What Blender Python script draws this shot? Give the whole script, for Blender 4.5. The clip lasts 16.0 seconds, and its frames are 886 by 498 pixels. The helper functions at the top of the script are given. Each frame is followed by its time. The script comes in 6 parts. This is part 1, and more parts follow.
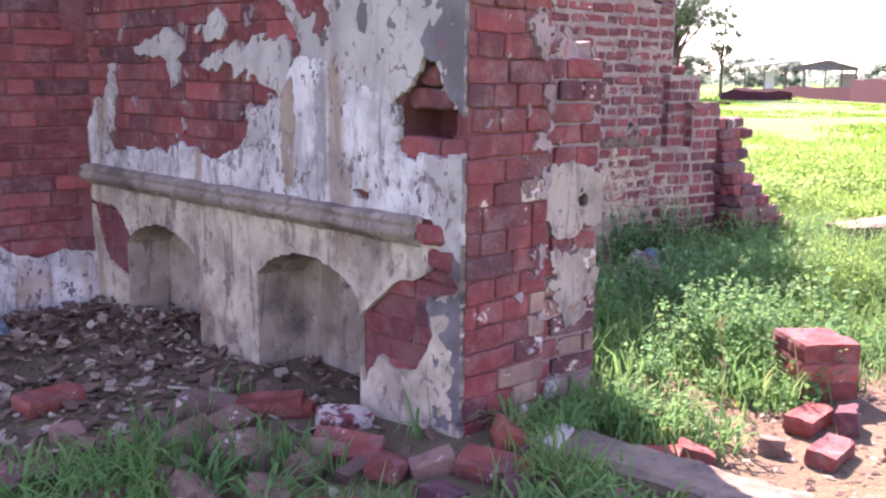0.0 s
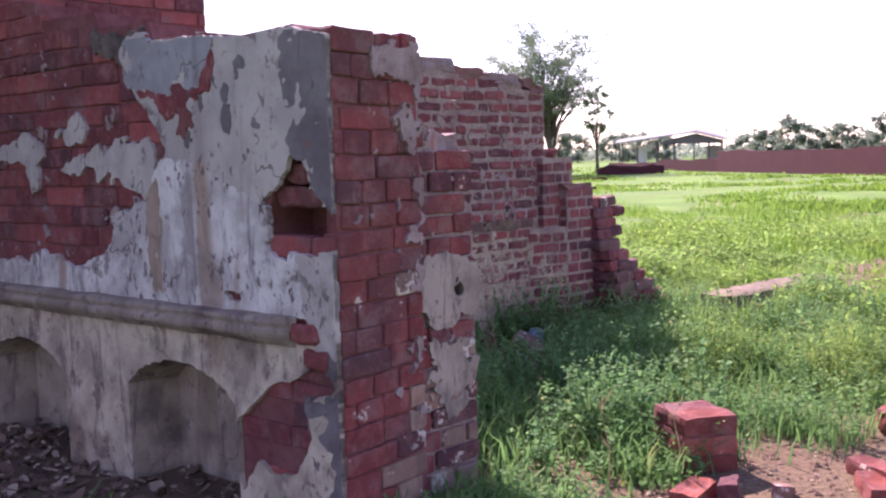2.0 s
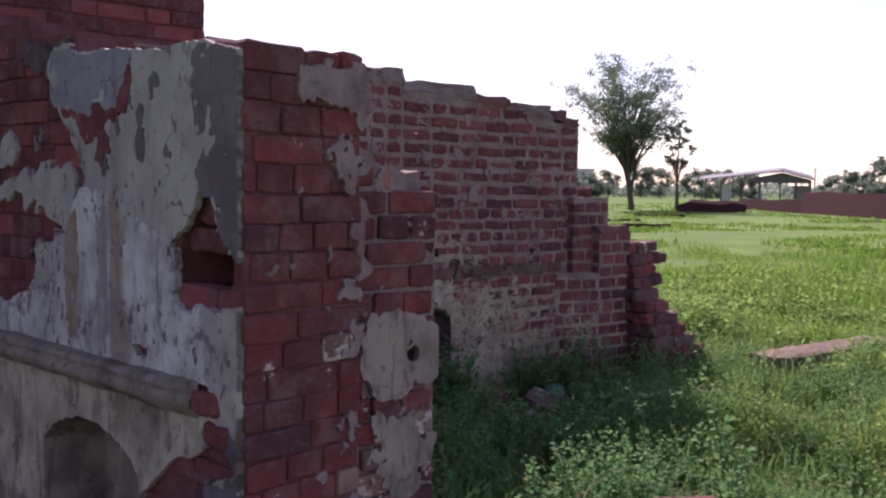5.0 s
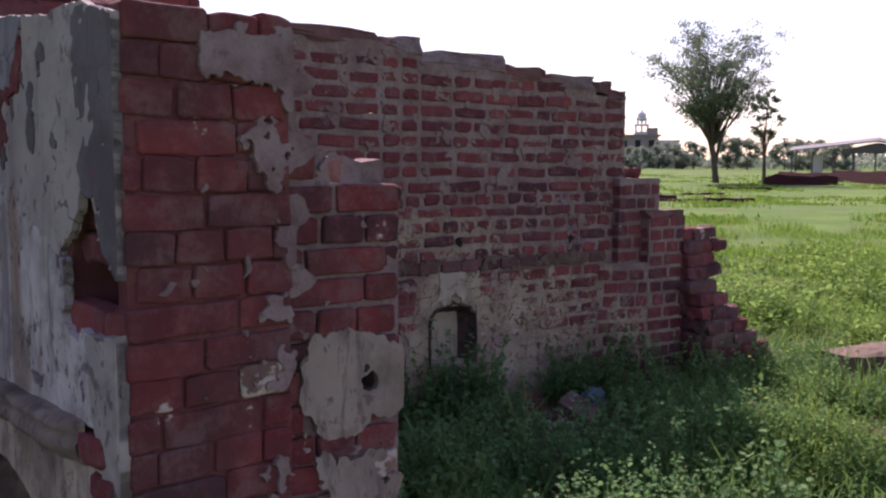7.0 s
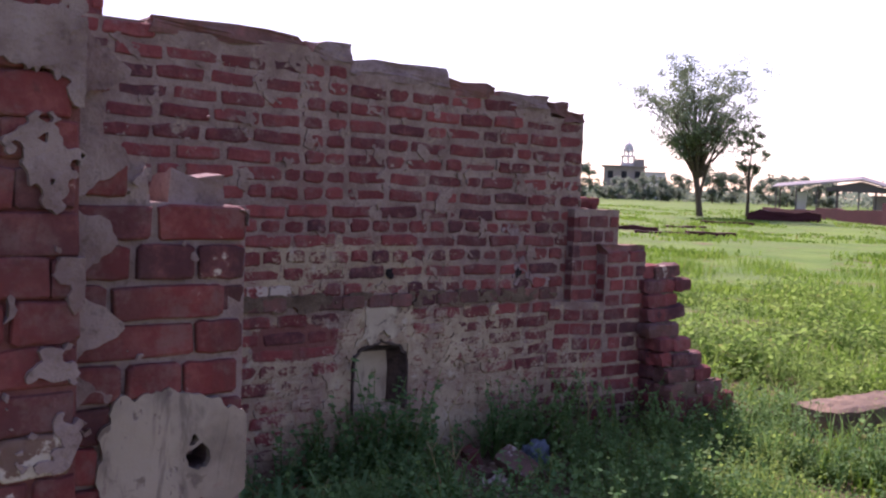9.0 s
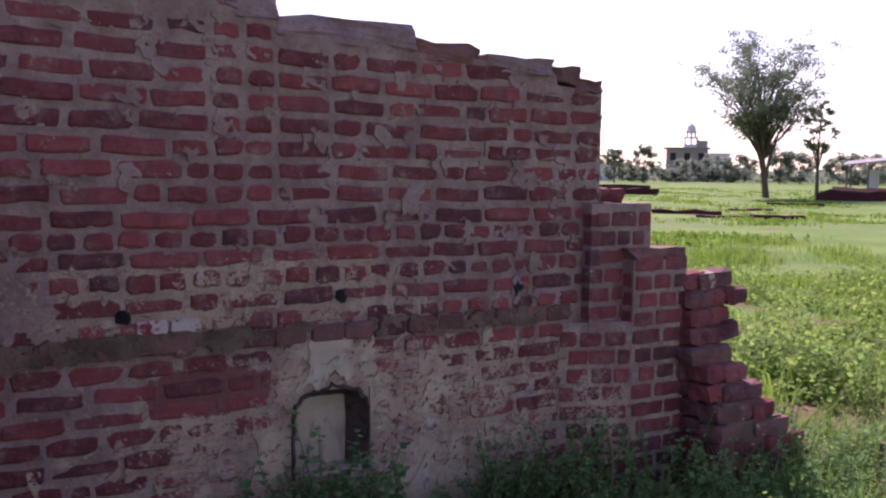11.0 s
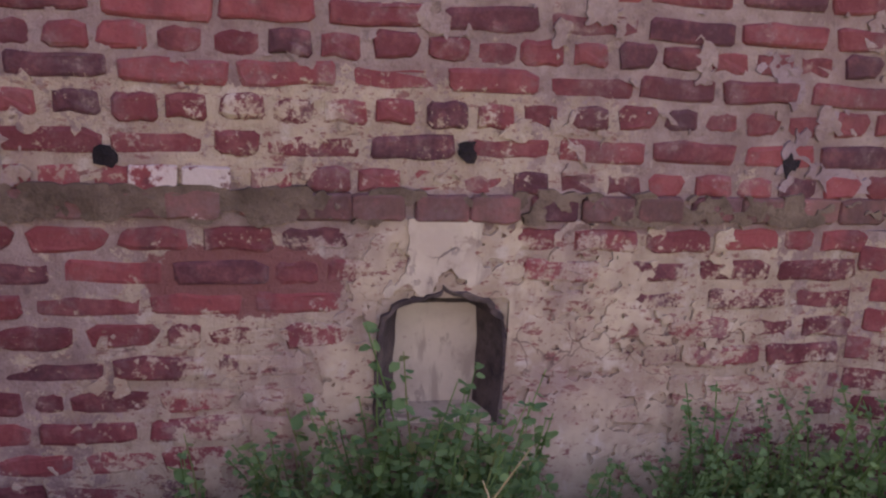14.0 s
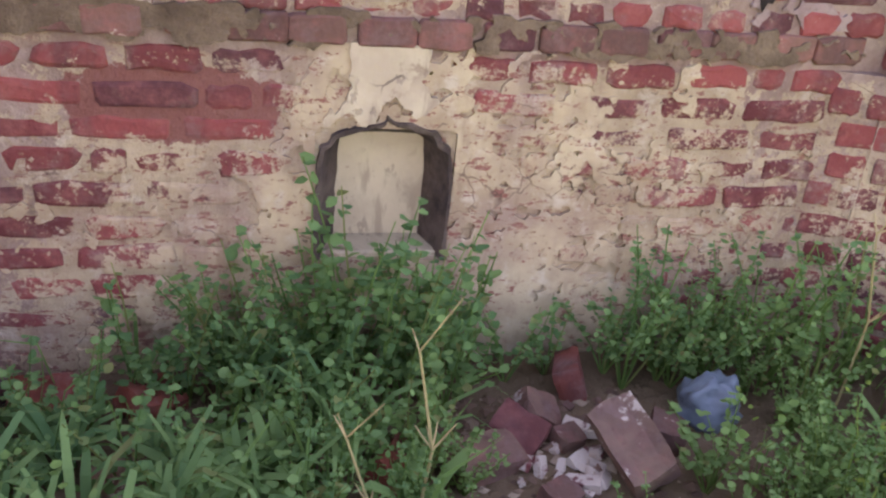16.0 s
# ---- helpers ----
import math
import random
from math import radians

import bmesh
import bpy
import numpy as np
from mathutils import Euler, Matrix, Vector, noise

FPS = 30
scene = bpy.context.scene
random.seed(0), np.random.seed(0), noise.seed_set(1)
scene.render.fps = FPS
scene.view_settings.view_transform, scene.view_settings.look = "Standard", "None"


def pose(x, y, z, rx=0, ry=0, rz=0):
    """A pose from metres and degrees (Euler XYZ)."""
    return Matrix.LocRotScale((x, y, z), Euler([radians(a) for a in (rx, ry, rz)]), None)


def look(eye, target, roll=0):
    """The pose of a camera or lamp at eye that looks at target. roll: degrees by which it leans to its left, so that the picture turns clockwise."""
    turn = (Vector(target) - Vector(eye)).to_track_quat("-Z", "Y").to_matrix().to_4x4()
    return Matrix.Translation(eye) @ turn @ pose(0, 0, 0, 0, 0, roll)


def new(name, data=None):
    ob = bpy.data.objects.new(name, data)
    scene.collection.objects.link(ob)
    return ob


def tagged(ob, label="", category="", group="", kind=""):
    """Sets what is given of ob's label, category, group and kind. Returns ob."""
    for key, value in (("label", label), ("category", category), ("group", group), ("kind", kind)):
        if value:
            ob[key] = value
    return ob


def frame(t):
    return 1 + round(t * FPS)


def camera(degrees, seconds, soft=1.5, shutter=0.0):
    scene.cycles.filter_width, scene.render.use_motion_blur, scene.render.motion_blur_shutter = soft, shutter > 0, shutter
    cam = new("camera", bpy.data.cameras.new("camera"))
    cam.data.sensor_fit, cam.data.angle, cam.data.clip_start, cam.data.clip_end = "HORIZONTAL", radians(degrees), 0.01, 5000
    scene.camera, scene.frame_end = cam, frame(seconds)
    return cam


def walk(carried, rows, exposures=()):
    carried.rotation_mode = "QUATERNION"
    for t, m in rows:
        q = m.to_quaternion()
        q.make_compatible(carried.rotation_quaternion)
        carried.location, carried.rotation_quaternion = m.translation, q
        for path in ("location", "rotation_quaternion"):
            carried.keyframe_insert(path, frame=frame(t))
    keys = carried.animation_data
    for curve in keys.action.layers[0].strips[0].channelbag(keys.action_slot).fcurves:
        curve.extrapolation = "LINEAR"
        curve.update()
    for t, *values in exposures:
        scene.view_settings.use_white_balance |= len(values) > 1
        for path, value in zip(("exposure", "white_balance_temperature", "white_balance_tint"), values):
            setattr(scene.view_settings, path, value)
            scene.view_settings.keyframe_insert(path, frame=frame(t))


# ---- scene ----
cam = camera(49.7, 16.0, 2.3)
PATH = [
    (0, (-3.92, -4.048, 1.286), (-2.706, -2.499, 0.929), 0.6),
    (0.5, (-3.895, -4.054, 1.293), (-2.621, -2.535, 1.026), 0.1),
    (1, (-3.894, -4.051, 1.31), (-2.568, -2.57, 1.087), -0.5),
    (1.5, (-3.881, -4.057, 1.313), (-2.521, -2.604, 1.121), -1.1),
    (2, (-3.863, -4.063, 1.319), (-2.464, -2.647, 1.131), -1.6),
    (2.5, (-3.836, -4.076, 1.324), (-2.406, -2.69, 1.135), -2.0),
    (3, (-3.836, -4.113, 1.328), (-2.425, -2.702, 1.2), -3.1),
    (3.5, (-3.773, -4.116, 1.329), (-2.39, -2.679, 1.183), -2.7),
    (4, (-3.551, -4.027, 1.34), (-2.201, -2.554, 1.256), -1.6),
    (4.2, (-3.49, -4.025, 1.344), (-2.153, -2.541, 1.26), 0.5),
    (6.3, (-2.86, -3.775, 1.383), (-1.661, -2.183, 1.206), -0.3),
    (6.5, (-2.8, -3.759, 1.388), (-1.61, -2.162, 1.2), 0.6),
    (7, (-2.713, -3.743, 1.405), (-1.569, -2.113, 1.218), 0.3),
    (7.5, (-2.686, -3.714, 1.386), (-1.63, -2.037, 1.118), 0.2),
    (8, (-2.617, -3.739, 1.379), (-1.56, -2.051, 1.191), -1.7),
    (8.5, (-2.437, -3.652, 1.377), (-1.273, -2.034, 1.204), 0.0),
    (8.7, (-2.36, -3.591, 1.396), (-1.164, -1.994, 1.254), 1.7),
    (10.8, (-1.472, -2.892, 1.418), (-0.423, -1.197, 1.257), 1.0),
    (11, (-1.389, -2.849, 1.427), (-0.326, -1.162, 1.262), 0.8),
    (11.5, (-1.08, -2.749, 1.4), (-0.104, -1.007, 1.295), 2.7),
    (12, (-0.828, -2.624, 1.408), (0.12, -0.871, 1.236), 3.0),
    (12.5, (-0.563, -2.507, 1.356), (0.193, -0.663, 1.183), 2.4),
    (13, (-0.481, -2.227, 1.295), (0.048, -0.319, 1.013), 1.5),
    (13.5, (-0.463, -1.961, 1.312), (-0.048, -0.047, 0.907), 1.1),
    (14, (-0.437, -1.898, 1.295), (-0.034, -0.003, 0.8), 3.1),
    (14.5, (-0.403, -1.847, 1.304), (-0.054, 0.007, 0.64), 4.3),
    (15, (-0.371, -1.82, 1.312), (-0.076, -0.065, 0.399), 2.7),
    (15.5, (-0.346, -1.799, 1.328), (0.069, -0.075, 0.403), 4.4),
    (16, (-0.348, -1.794, 1.325), (0.1, -0.053, 0.449), 6.0),
]
walk(cam, [(t, look(eye, target, roll)) for t, eye, target, roll in PATH], exposures=[(0, 2.65, 6500, 53), (1, 2.2, 6300, 55), (2.5, 1.37, 6300, 54), (4, 0.8, 6300, 50), (7, 0.55, 6500, 47), (8, 0.8, 6500, 50), (11, 0.85, 6400, 58), (12, 0.65, 6400, 60), (12.5, 0.65, 6600, 58), (13.5, 1.65, 7500, 70), (14, 2.1, 7700, 66), (14.5, 2.25, 8200, 54), (15, 2.5, 8700, 44), (16, 3.0, 8500, 42)])

from mathutils.geometry import tessellate_polygon

# ---- world and sun ----
SUN_EL, SUN_AZ = 44.0, 22.0
world = bpy.data.worlds.new("world")
scene.world = world
world.use_nodes = True
wn = world.node_tree
sky = wn.nodes.new("ShaderNodeTexSky")
sky.sky_type, sky.sun_disc = "NISHITA", False
sky.sun_elevation, sky.sun_rotation = radians(SUN_EL), radians(SUN_AZ)
sky.air_density, sky.dust_density = 1.0, 0.6
wn.nodes["Background"].inputs["Strength"].default_value = 0.125
wn.links.new(sky.outputs["Color"], wn.nodes["Background"].inputs["Color"])
sun = new("sun", bpy.data.lights.new("sun", "SUN"))
sun.data.energy, sun.data.angle, sun.data.color = 5.0, radians(0.6), (1.0, 0.94, 0.84)
sun.matrix_world = look((50 * math.sin(radians(SUN_AZ)) * math.cos(radians(SUN_EL)), 50 * math.cos(radians(SUN_AZ)) * math.cos(radians(SUN_EL)), 50 * math.sin(radians(SUN_EL))), (0, 0, 0))


# ---- materials ----
class Mat:
    """A principled material and short ways to add nodes to it."""

    def __init__(self, name, rough=0.9):
        self.m = bpy.data.materials.new(name)
        self.m.use_nodes = True
        self.t = self.m.node_tree
        self.b = self.t.nodes["Principled BSDF"]
        self.b.inputs["Roughness"].default_value = rough
        self.b.inputs["Specular IOR Level"].default_value = 0.25
        self.geo = self.t.nodes.new("ShaderNodeNewGeometry")
        self.pos = self.geo.outputs["Position"]

    def plug(self, socket, value):
        if isinstance(value, bpy.types.NodeSocket):
            self.t.links.new(value, socket)
        else:
            socket.default_value = (*value, 1) if isinstance(value, tuple) and len(value) == 3 and socket.type == "RGBA" else value

    def noise(self, scale, detail=4, rough=0.6, stretch=None, distort=0.0):
        n = self.t.nodes.new("ShaderNodeTexNoise")
        v = self.pos
        if stretch:
            mp = self.t.nodes.new("ShaderNodeMapping")
            mp.inputs["Scale"].default_value = stretch
            self.t.links.new(v, mp.inputs["Vector"])
            v = mp.outputs["Vector"]
        self.t.links.new(v, n.inputs["Vector"])
        n.inputs["Scale"].default_value, n.inputs["Detail"].default_value, n.inputs["Roughness"].default_value = scale, detail, rough
        n.inputs["Distortion"].default_value = distort
        return n.outputs["Fac"]

    def step(self, value, a, b, lo=0.0, hi=1.0):
        n = self.t.nodes.new("ShaderNodeMapRange")
        n.interpolation_type = "SMOOTHSTEP"
        for k, x in (("Value", value), ("From Min", a), ("From Max", b), ("To Min", lo), ("To Max", hi)):
            self.plug(n.inputs[k], x)
        return n.outputs["Result"]

    def math(self, op, a, b=0.0):
        n = self.t.nodes.new("ShaderNodeMath")
        n.operation = op
        self.plug(n.inputs[0], a)
        self.plug(n.inputs[1], b)
        return n.outputs[0]

    def mix(self, fac, a, b):
        n = self.t.nodes.new("ShaderNodeMix")
        n.data_type = "RGBA"
        self.plug(n.inputs[0], fac)
        self.plug(n.inputs[6], a)
        self.plug(n.inputs[7], b)
        return n.outputs[2]

    def crack(self, scale, width=0.018):
        """A few thin, broken crack lines."""
        warp = self.t.nodes.new("ShaderNodeVectorMath")
        warp.operation = "MULTIPLY_ADD"
        n = self.t.nodes.new("ShaderNodeTexNoise")
        n.inputs["Scale"].default_value = 14
        self.t.links.new(self.pos, n.inputs["Vector"])
        self.t.links.new(n.outputs["Color"], warp.inputs[0])
        warp.inputs[1].default_value = (0.09, 0.09, 0.09)
        self.t.links.new(self.pos, warp.inputs[2])
        v = self.t.nodes.new("ShaderNodeTexVoronoi")
        v.feature = "DISTANCE_TO_EDGE"
        v.inputs["Scale"].default_value = scale
        self.t.links.new(warp.outputs[0], v.inputs["Vector"])
        line = self.step(v.outputs["Distance"], width * 0.4, width, 1.0, 0.0)
        return self.math("MULTIPLY", line, self.step(self.noise(4.5, 3), 0.54, 0.60))

    def axis(self, k):
        n = self.t.nodes.new("ShaderNodeSeparateXYZ")
        self.t.links.new(self.pos, n.inputs[0])
        return n.outputs[k]

    def random(self, island=False):
        if island:
            return self.geo.outputs["Random Per Island"]
        return self.t.nodes.new("ShaderNodeObjectInfo").outputs["Random"]

    def done(self, color, bump=None, strength=0.3, dist=0.01):
        self.plug(self.b.inputs["Base Color"], color)
        if bump is not None:
            n = self.t.nodes.new("ShaderNodeBump")
            n.inputs["Strength"].default_value, n.inputs["Distance"].default_value = strength, dist
            self.t.links.new(bump, n.inputs["Height"])
            self.t.links.new(n.outputs["Normal"], self.b.inputs["Normal"])
        return self.m


def limewash(m, amount):
    """A mask of worn limewash on the niche wall: thick round the niche, thin to the sides."""
    x, z = m.axis(0), m.axis(2)
    zone = m.math("MULTIPLY", m.step(x, -1.0, -0.25), m.step(x, 0.25, 0.95, 1.0, 0.45))
    zone = m.math("MULTIPLY", zone, m.step(z, 0.80, 0.865, 1.0, 0.0))
    low = m.math("MULTIPLY", m.math("MULTIPLY", m.step(z, 0.66, 0.46, 0.0, amount[2]), m.step(x, 0.55, 1.0, 1.0, 0.3)), m.step(x, -0.8, -0.3, 0.45, 1.0))
    worn = m.math("ADD", m.math("ADD", m.math("MULTIPLY", m.noise(4.0, 5, 0.7), 0.6), m.math("MULTIPLY", m.noise(19, 4, 0.7), 0.55)), m.math("MULTIPLY", m.noise(75, 4, 0.7), 0.45))
    worn = m.math("ADD", worn, m.math("ADD", m.math("MULTIPLY", zone, amount[0]), low))
    band = m.math("MULTIPLY", m.math("MULTIPLY", m.step(z, 0.91, 0.94), m.step(z, 1.10, 1.20, 1.0, 0.0)), m.math("MULTIPLY", m.step(x, -1.1, -0.8), m.step(x, 0.2, 0.6, 1.0, 0.2)))
    worn = m.math("ADD", worn, m.math("MULTIPLY", band, amount[0] * 0.6))
    trace = m.step(m.math("ADD", m.noise(9, 5, 0.7), m.math("MULTIPLY", m.noise(60, 2), 0.2)), 0.68, 0.76, 0.0, 0.6)
    return m.math("MULTIPLY", m.math("MAXIMUM", m.step(worn, 0.94, 1.02, 0.0, 0.88), m.math("MULTIPLY", trace, amount[1])), flaked(m))


def flaked(m):
    """Nought on the patch beside the niche where all the limewash has come off."""
    dx = m.math("POWER", m.math("DIVIDE", m.math("ADD", m.axis(0), 0.44), 0.25), 2.0)
    dz = m.math("POWER", m.math("DIVIDE", m.math("SUBTRACT", m.axis(2), 0.74), 0.10), 2.0)
    d = m.math("ADD", m.math("POWER", m.math("ADD", dx, dz), 0.5), m.math("MULTIPLY", m.noise(13, 5, 0.7), 1.2))
    return m.step(d, 1.37, 1.43)


def wash_colour(m):
    """Aged limewash: cream, tan and greyish pink clouds, brown run-off, pits and hair cracks."""
    col = m.mix(m.step(m.noise(5, 5, 0.65), 0.36, 0.64), (0.46, 0.365, 0.235), (0.31, 0.225, 0.145))
    col = m.mix(m.step(m.noise(2.6, 4, 0.6), 0.48, 0.66, 0.0, 0.75), col, (0.30, 0.21, 0.172))
    col = m.mix(m.step(m.noise(16, 5, 0.7), 0.52, 0.70, 0.0, 0.65), col, (0.50, 0.43, 0.33))
    col = m.mix(m.step(m.noise(1.0, 4, 0.6, stretch=(16, 16, 4)), 0.56, 0.70, 0.0, 0.55), col, (0.22, 0.145, 0.10))
    pits = m.math("MULTIPLY", m.step(m.noise(70, 4, 0.7), 0.60, 0.66), m.step(m.noise(6, 3), 0.40, 0.56))
    col = m.mix(m.math("MULTIPLY", pits, 0.8), col, (0.19, 0.075, 0.06))
    worn = m.math("MULTIPLY", m.step(m.noise(20, 5, 0.75, stretch=(1, 1, 2.3)), 0.555, 0.595), m.step(m.noise(4.2, 4, 0.6), 0.40, 0.50))
    col = m.mix(m.math("MULTIPLY", worn, 0.85), col, m.mix(m.noise(30), (0.15, 0.045, 0.04), (0.27, 0.09, 0.07)))
    return m.mix(m.math("MULTIPLY", m.crack(11), 0.7), col, (0.10, 0.06, 0.045)), pits


def brick_material(name, island=False, wash=0.0, dark=(0.105, 0.026, 0.026), light=(0.265, 0.062, 0.055), lime=False, trace=(0.20, 0.5, 0.12)):
    m = Mat(name, 0.92)
    r = m.random(island)
    col = m.mix(r, dark, light)
    col = m.mix(m.step(m.math("FRACT", m.math("MULTIPLY", r, 7.31)), 0.8, 0.92), col, (0.085, 0.03, 0.032))
    col = m.mix(m.step(m.noise(14, 5, 0.7), 0.42, 0.75, 0.0, 0.55), col, (0.35, 0.125, 0.105))
    col = m.mix(m.step(m.noise(38, 4), 0.56, 0.78, 0.0, 0.6), col, (0.09, 0.035, 0.032))
    col = m.mix(m.step(m.noise(2.3, 5, 0.65), 0.47, 0.68, 0.0, 0.6), col, (0.085, 0.042, 0.040))
    col = m.mix(m.step(m.noise(1.0, 4, 0.6, stretch=(9, 9, 2)), 0.55, 0.72, 0.0, 0.5), col, (0.07, 0.035, 0.033))
    film = m.step(m.math("ADD", m.noise(9, 5, 0.7), m.math("MULTIPLY", m.noise(70, 2), 0.15)), 0.56, 0.74, 0.0, 0.5)
    col = m.mix(film, col, (0.20, 0.125, 0.11))
    if lime:
        col = m.mix(limewash(m, trace), col, wash_colour(m)[0])
    else:
        mask = m.step(m.math("ADD", m.noise(7, 6, 0.7), m.math("MULTIPLY", m.noise(50, 2), 0.25)), 0.80 - wash, 0.86 - wash)
        col = m.mix(m.math("MULTIPLY", mask, 0.8), col, m.mix(m.noise(11), (0.44, 0.36, 0.29), (0.64, 0.57, 0.46)))
    return m.done(col, m.math("ADD", m.noise(60, 5, 0.7), m.math("MULTIPLY", m.noise(15, 3), 1.5)), 0.55, 0.006)


def mortar_material(name, a, b, lime=False):
    m = Mat(name, 0.95)
    col = m.mix(m.step(m.noise(6, 6, 0.7), 0.35, 0.65), a, b)
    col = m.mix(m.step(m.noise(45, 3), 0.55, 0.75, 0.0, 0.5), col, (a[0] * 0.45, a[1] * 0.45, a[2] * 0.45))
    if lime:
        col = m.mix(m.step(m.noise(3.1, 5, 0.7), 0.48, 0.66, 0.0, 0.6), col, (0.20, 0.105, 0.09))
        col = m.mix(m.math("MULTIPLY", m.math("SUBTRACT", 1.0, flaked(m)), 0.8), col, (0.20, 0.06, 0.048))
        col = m.mix(limewash(m, (0.42, 0.9, 0.22)), col, wash_colour(m)[0])
    return m.done(col, m.math("ADD", m.noise(80, 5, 0.75), m.math("MULTIPLY", m.noise(22, 4, 0.7), 2.0)), 0.8, 0.007)


def plaster_material(name, base, stain, dirt, streak=(0.30, 0.22, 0.16), speck=0.5, drip=0.75):
    """Old plaster: cloudy base, drip streaks, flaked specks."""
    m = Mat(name, 0.9)
    col = m.mix(m.step(m.noise(4.5, 6, 0.65), 0.38, 0.62), base, stain)
    drips = m.noise(1.0, 5, 0.65, stretch=(13, 13, 3.4), distort=0.5)
    col = m.mix(m.step(drips, 0.53, 0.66, 0.0, drip), col, dirt)
    blot = m.math("MULTIPLY", m.step(m.noise(11, 4, 0.65, distort=0.4), 0.56, 0.62), m.step(m.noise(2.6, 3), 0.45, 0.6))
    col = m.mix(m.math("MULTIPLY", blot, 0.75), col, (dirt[0] * 0.8, dirt[1] * 0.7, dirt[2] * 0.68))
    col = m.mix(m.step(m.noise(1.0, 3, 0.5, stretch=(5, 5, 0.9), distort=0.4), 0.60, 0.68, 0.0, 0.7), col, streak)
    specks = m.math("MULTIPLY", m.step(m.noise(36, 4, 0.65, stretch=(1, 1, 0.55)), 0.60 - 0.04 * (speck > 0.9), 0.65 - 0.05 * (speck > 0.9)), m.step(m.noise(5.0, 3), 0.42, 0.54))
    col = m.mix(m.math("MULTIPLY", specks, speck), col, (0.13, 0.09, 0.085))
    col = m.mix(m.step(m.noise(2.1, 5, 0.65), 0.53, 0.70, 0.0, 0.7), col, (dirt[0] * 0.75, dirt[1] * 0.72, dirt[2] * 0.72))
    flake = m.math("MULTIPLY", m.step(m.noise(15, 5, 0.7, distort=0.3), 0.63, 0.66), m.step(m.noise(3.7, 3), 0.46, 0.6))
    col = m.mix(m.math("MULTIPLY", flake, speck), col, (0.20, 0.085, 0.075))
    col = m.mix(m.math("MULTIPLY", m.crack(3.2, 0.010), 0.7), col, (0.09, 0.065, 0.06))
    return m.done(col, m.math("ADD", m.noise(18, 6, 0.7), m.math("MULTIPLY", specks, -0.6)), 0.5, 0.008)


BRICK_OLD = brick_material("old_red_brick", wash=0.0)
BRICK_OLD_JOINED = brick_material("old_red_brick_joined", island=True)
BRICK_PIER = brick_material("pier_brick", wash=0.02, dark=(0.135, 0.027, 0.026), light=(0.205, 0.043, 0.039))
RED_SKIN = brick_material("red_brick_dust_skin", wash=0.0, dark=(0.13, 0.027, 0.026), light=(0.17, 0.036, 0.034))
BRICK_LIME = brick_material("limewashed_brick", lime=True)
BRICK_LIME_JOINED = brick_material("limewashed_brick_joined", island=True, lime=True)
BRICK_LOOSE = brick_material("loose_brick", wash=0.02, dark=(0.145, 0.034, 0.023), light=(0.28, 0.068, 0.040))
BRICK_GREY = brick_material("mortar_caked_brick", wash=0.08, dark=(0.13, 0.078, 0.053), light=(0.24, 0.14, 0.092))
# Near-black brick for two added lumps that paint shadowed gaps in the rubble.
BRICK_GAP_SHADE = brick_material("gap_shade_brick", wash=-0.05, dark=(0.035, 0.022, 0.022), light=(0.075, 0.04, 0.038))
BRICK_WHITE = brick_material("whitewashed_brick", wash=0.27)
LIMECOAT = Mat("old_limewash", 0.93)
col, pits = wash_colour(LIMECOAT)
LIMECOAT = LIMECOAT.done(col, LIMECOAT.math("ADD", LIMECOAT.noise(30, 6, 0.7), LIMECOAT.math("MULTIPLY", pits, -0.6)), 0.7, 0.007)
MORTAR_DARK = mortar_material("dark_mortar", (0.150, 0.044, 0.040), (0.20, 0.080, 0.070))
BRICK_DIRT_SHADE = brick_material("grimy_shade_brick", wash=0.05, dark=(0.10, 0.05, 0.04), light=(0.20, 0.10, 0.075))
MORTAR_B = mortar_material("lime_mortar", (0.22, 0.145, 0.115), (0.345, 0.255, 0.202), lime=True)
MORTAR_PALE = mortar_material("pale_mortar", (0.20, 0.13, 0.115), (0.32, 0.235, 0.21))
CEMENT = plaster_material("grey_cement_plaster", (0.32, 0.278, 0.24), (0.40, 0.35, 0.295), (0.15, 0.123, 0.113), (0.24, 0.19, 0.17), 0.8, 0.3)
CEMENT_BLUE = plaster_material("newer_cement_patch", (0.21, 0.20, 0.192), (0.26, 0.25, 0.24), (0.14, 0.132, 0.13), (0.17, 0.155, 0.15), 0.5, 0.3)
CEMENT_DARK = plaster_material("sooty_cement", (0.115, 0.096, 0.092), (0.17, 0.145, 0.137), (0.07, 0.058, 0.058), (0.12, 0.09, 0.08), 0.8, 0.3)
# Moulding colour holds both its stains and the shade along its lower band.
MOULDING = plaster_material("stained_shaded_moulding", (0.28, 0.222, 0.165), (0.18, 0.138, 0.102), (0.09, 0.068, 0.055), (0.17, 0.12, 0.09), 0.8, 0.6)
WHITEWASH = plaster_material("flaking_whitewash", (0.56, 0.515, 0.455), (0.34, 0.30, 0.265), (0.19, 0.158, 0.145), (0.27, 0.165, 0.10), 0.95)
CREAM = plaster_material("cream_limewash", (0.48, 0.395, 0.285), (0.31, 0.245, 0.178), (0.145, 0.108, 0.085), (0.27, 0.185, 0.115), 0.75)
STREAK = plaster_material("rusty_run_off", (0.24, 0.16, 0.11), (0.31, 0.23, 0.17), (0.17, 0.11, 0.08), (0.22, 0.14, 0.09), 0.5, 0.5)
DAUB = plaster_material("beige_daub", (0.34, 0.275, 0.215), (0.25, 0.195, 0.15), (0.13, 0.10, 0.085), (0.20, 0.14, 0.10), 0.75)
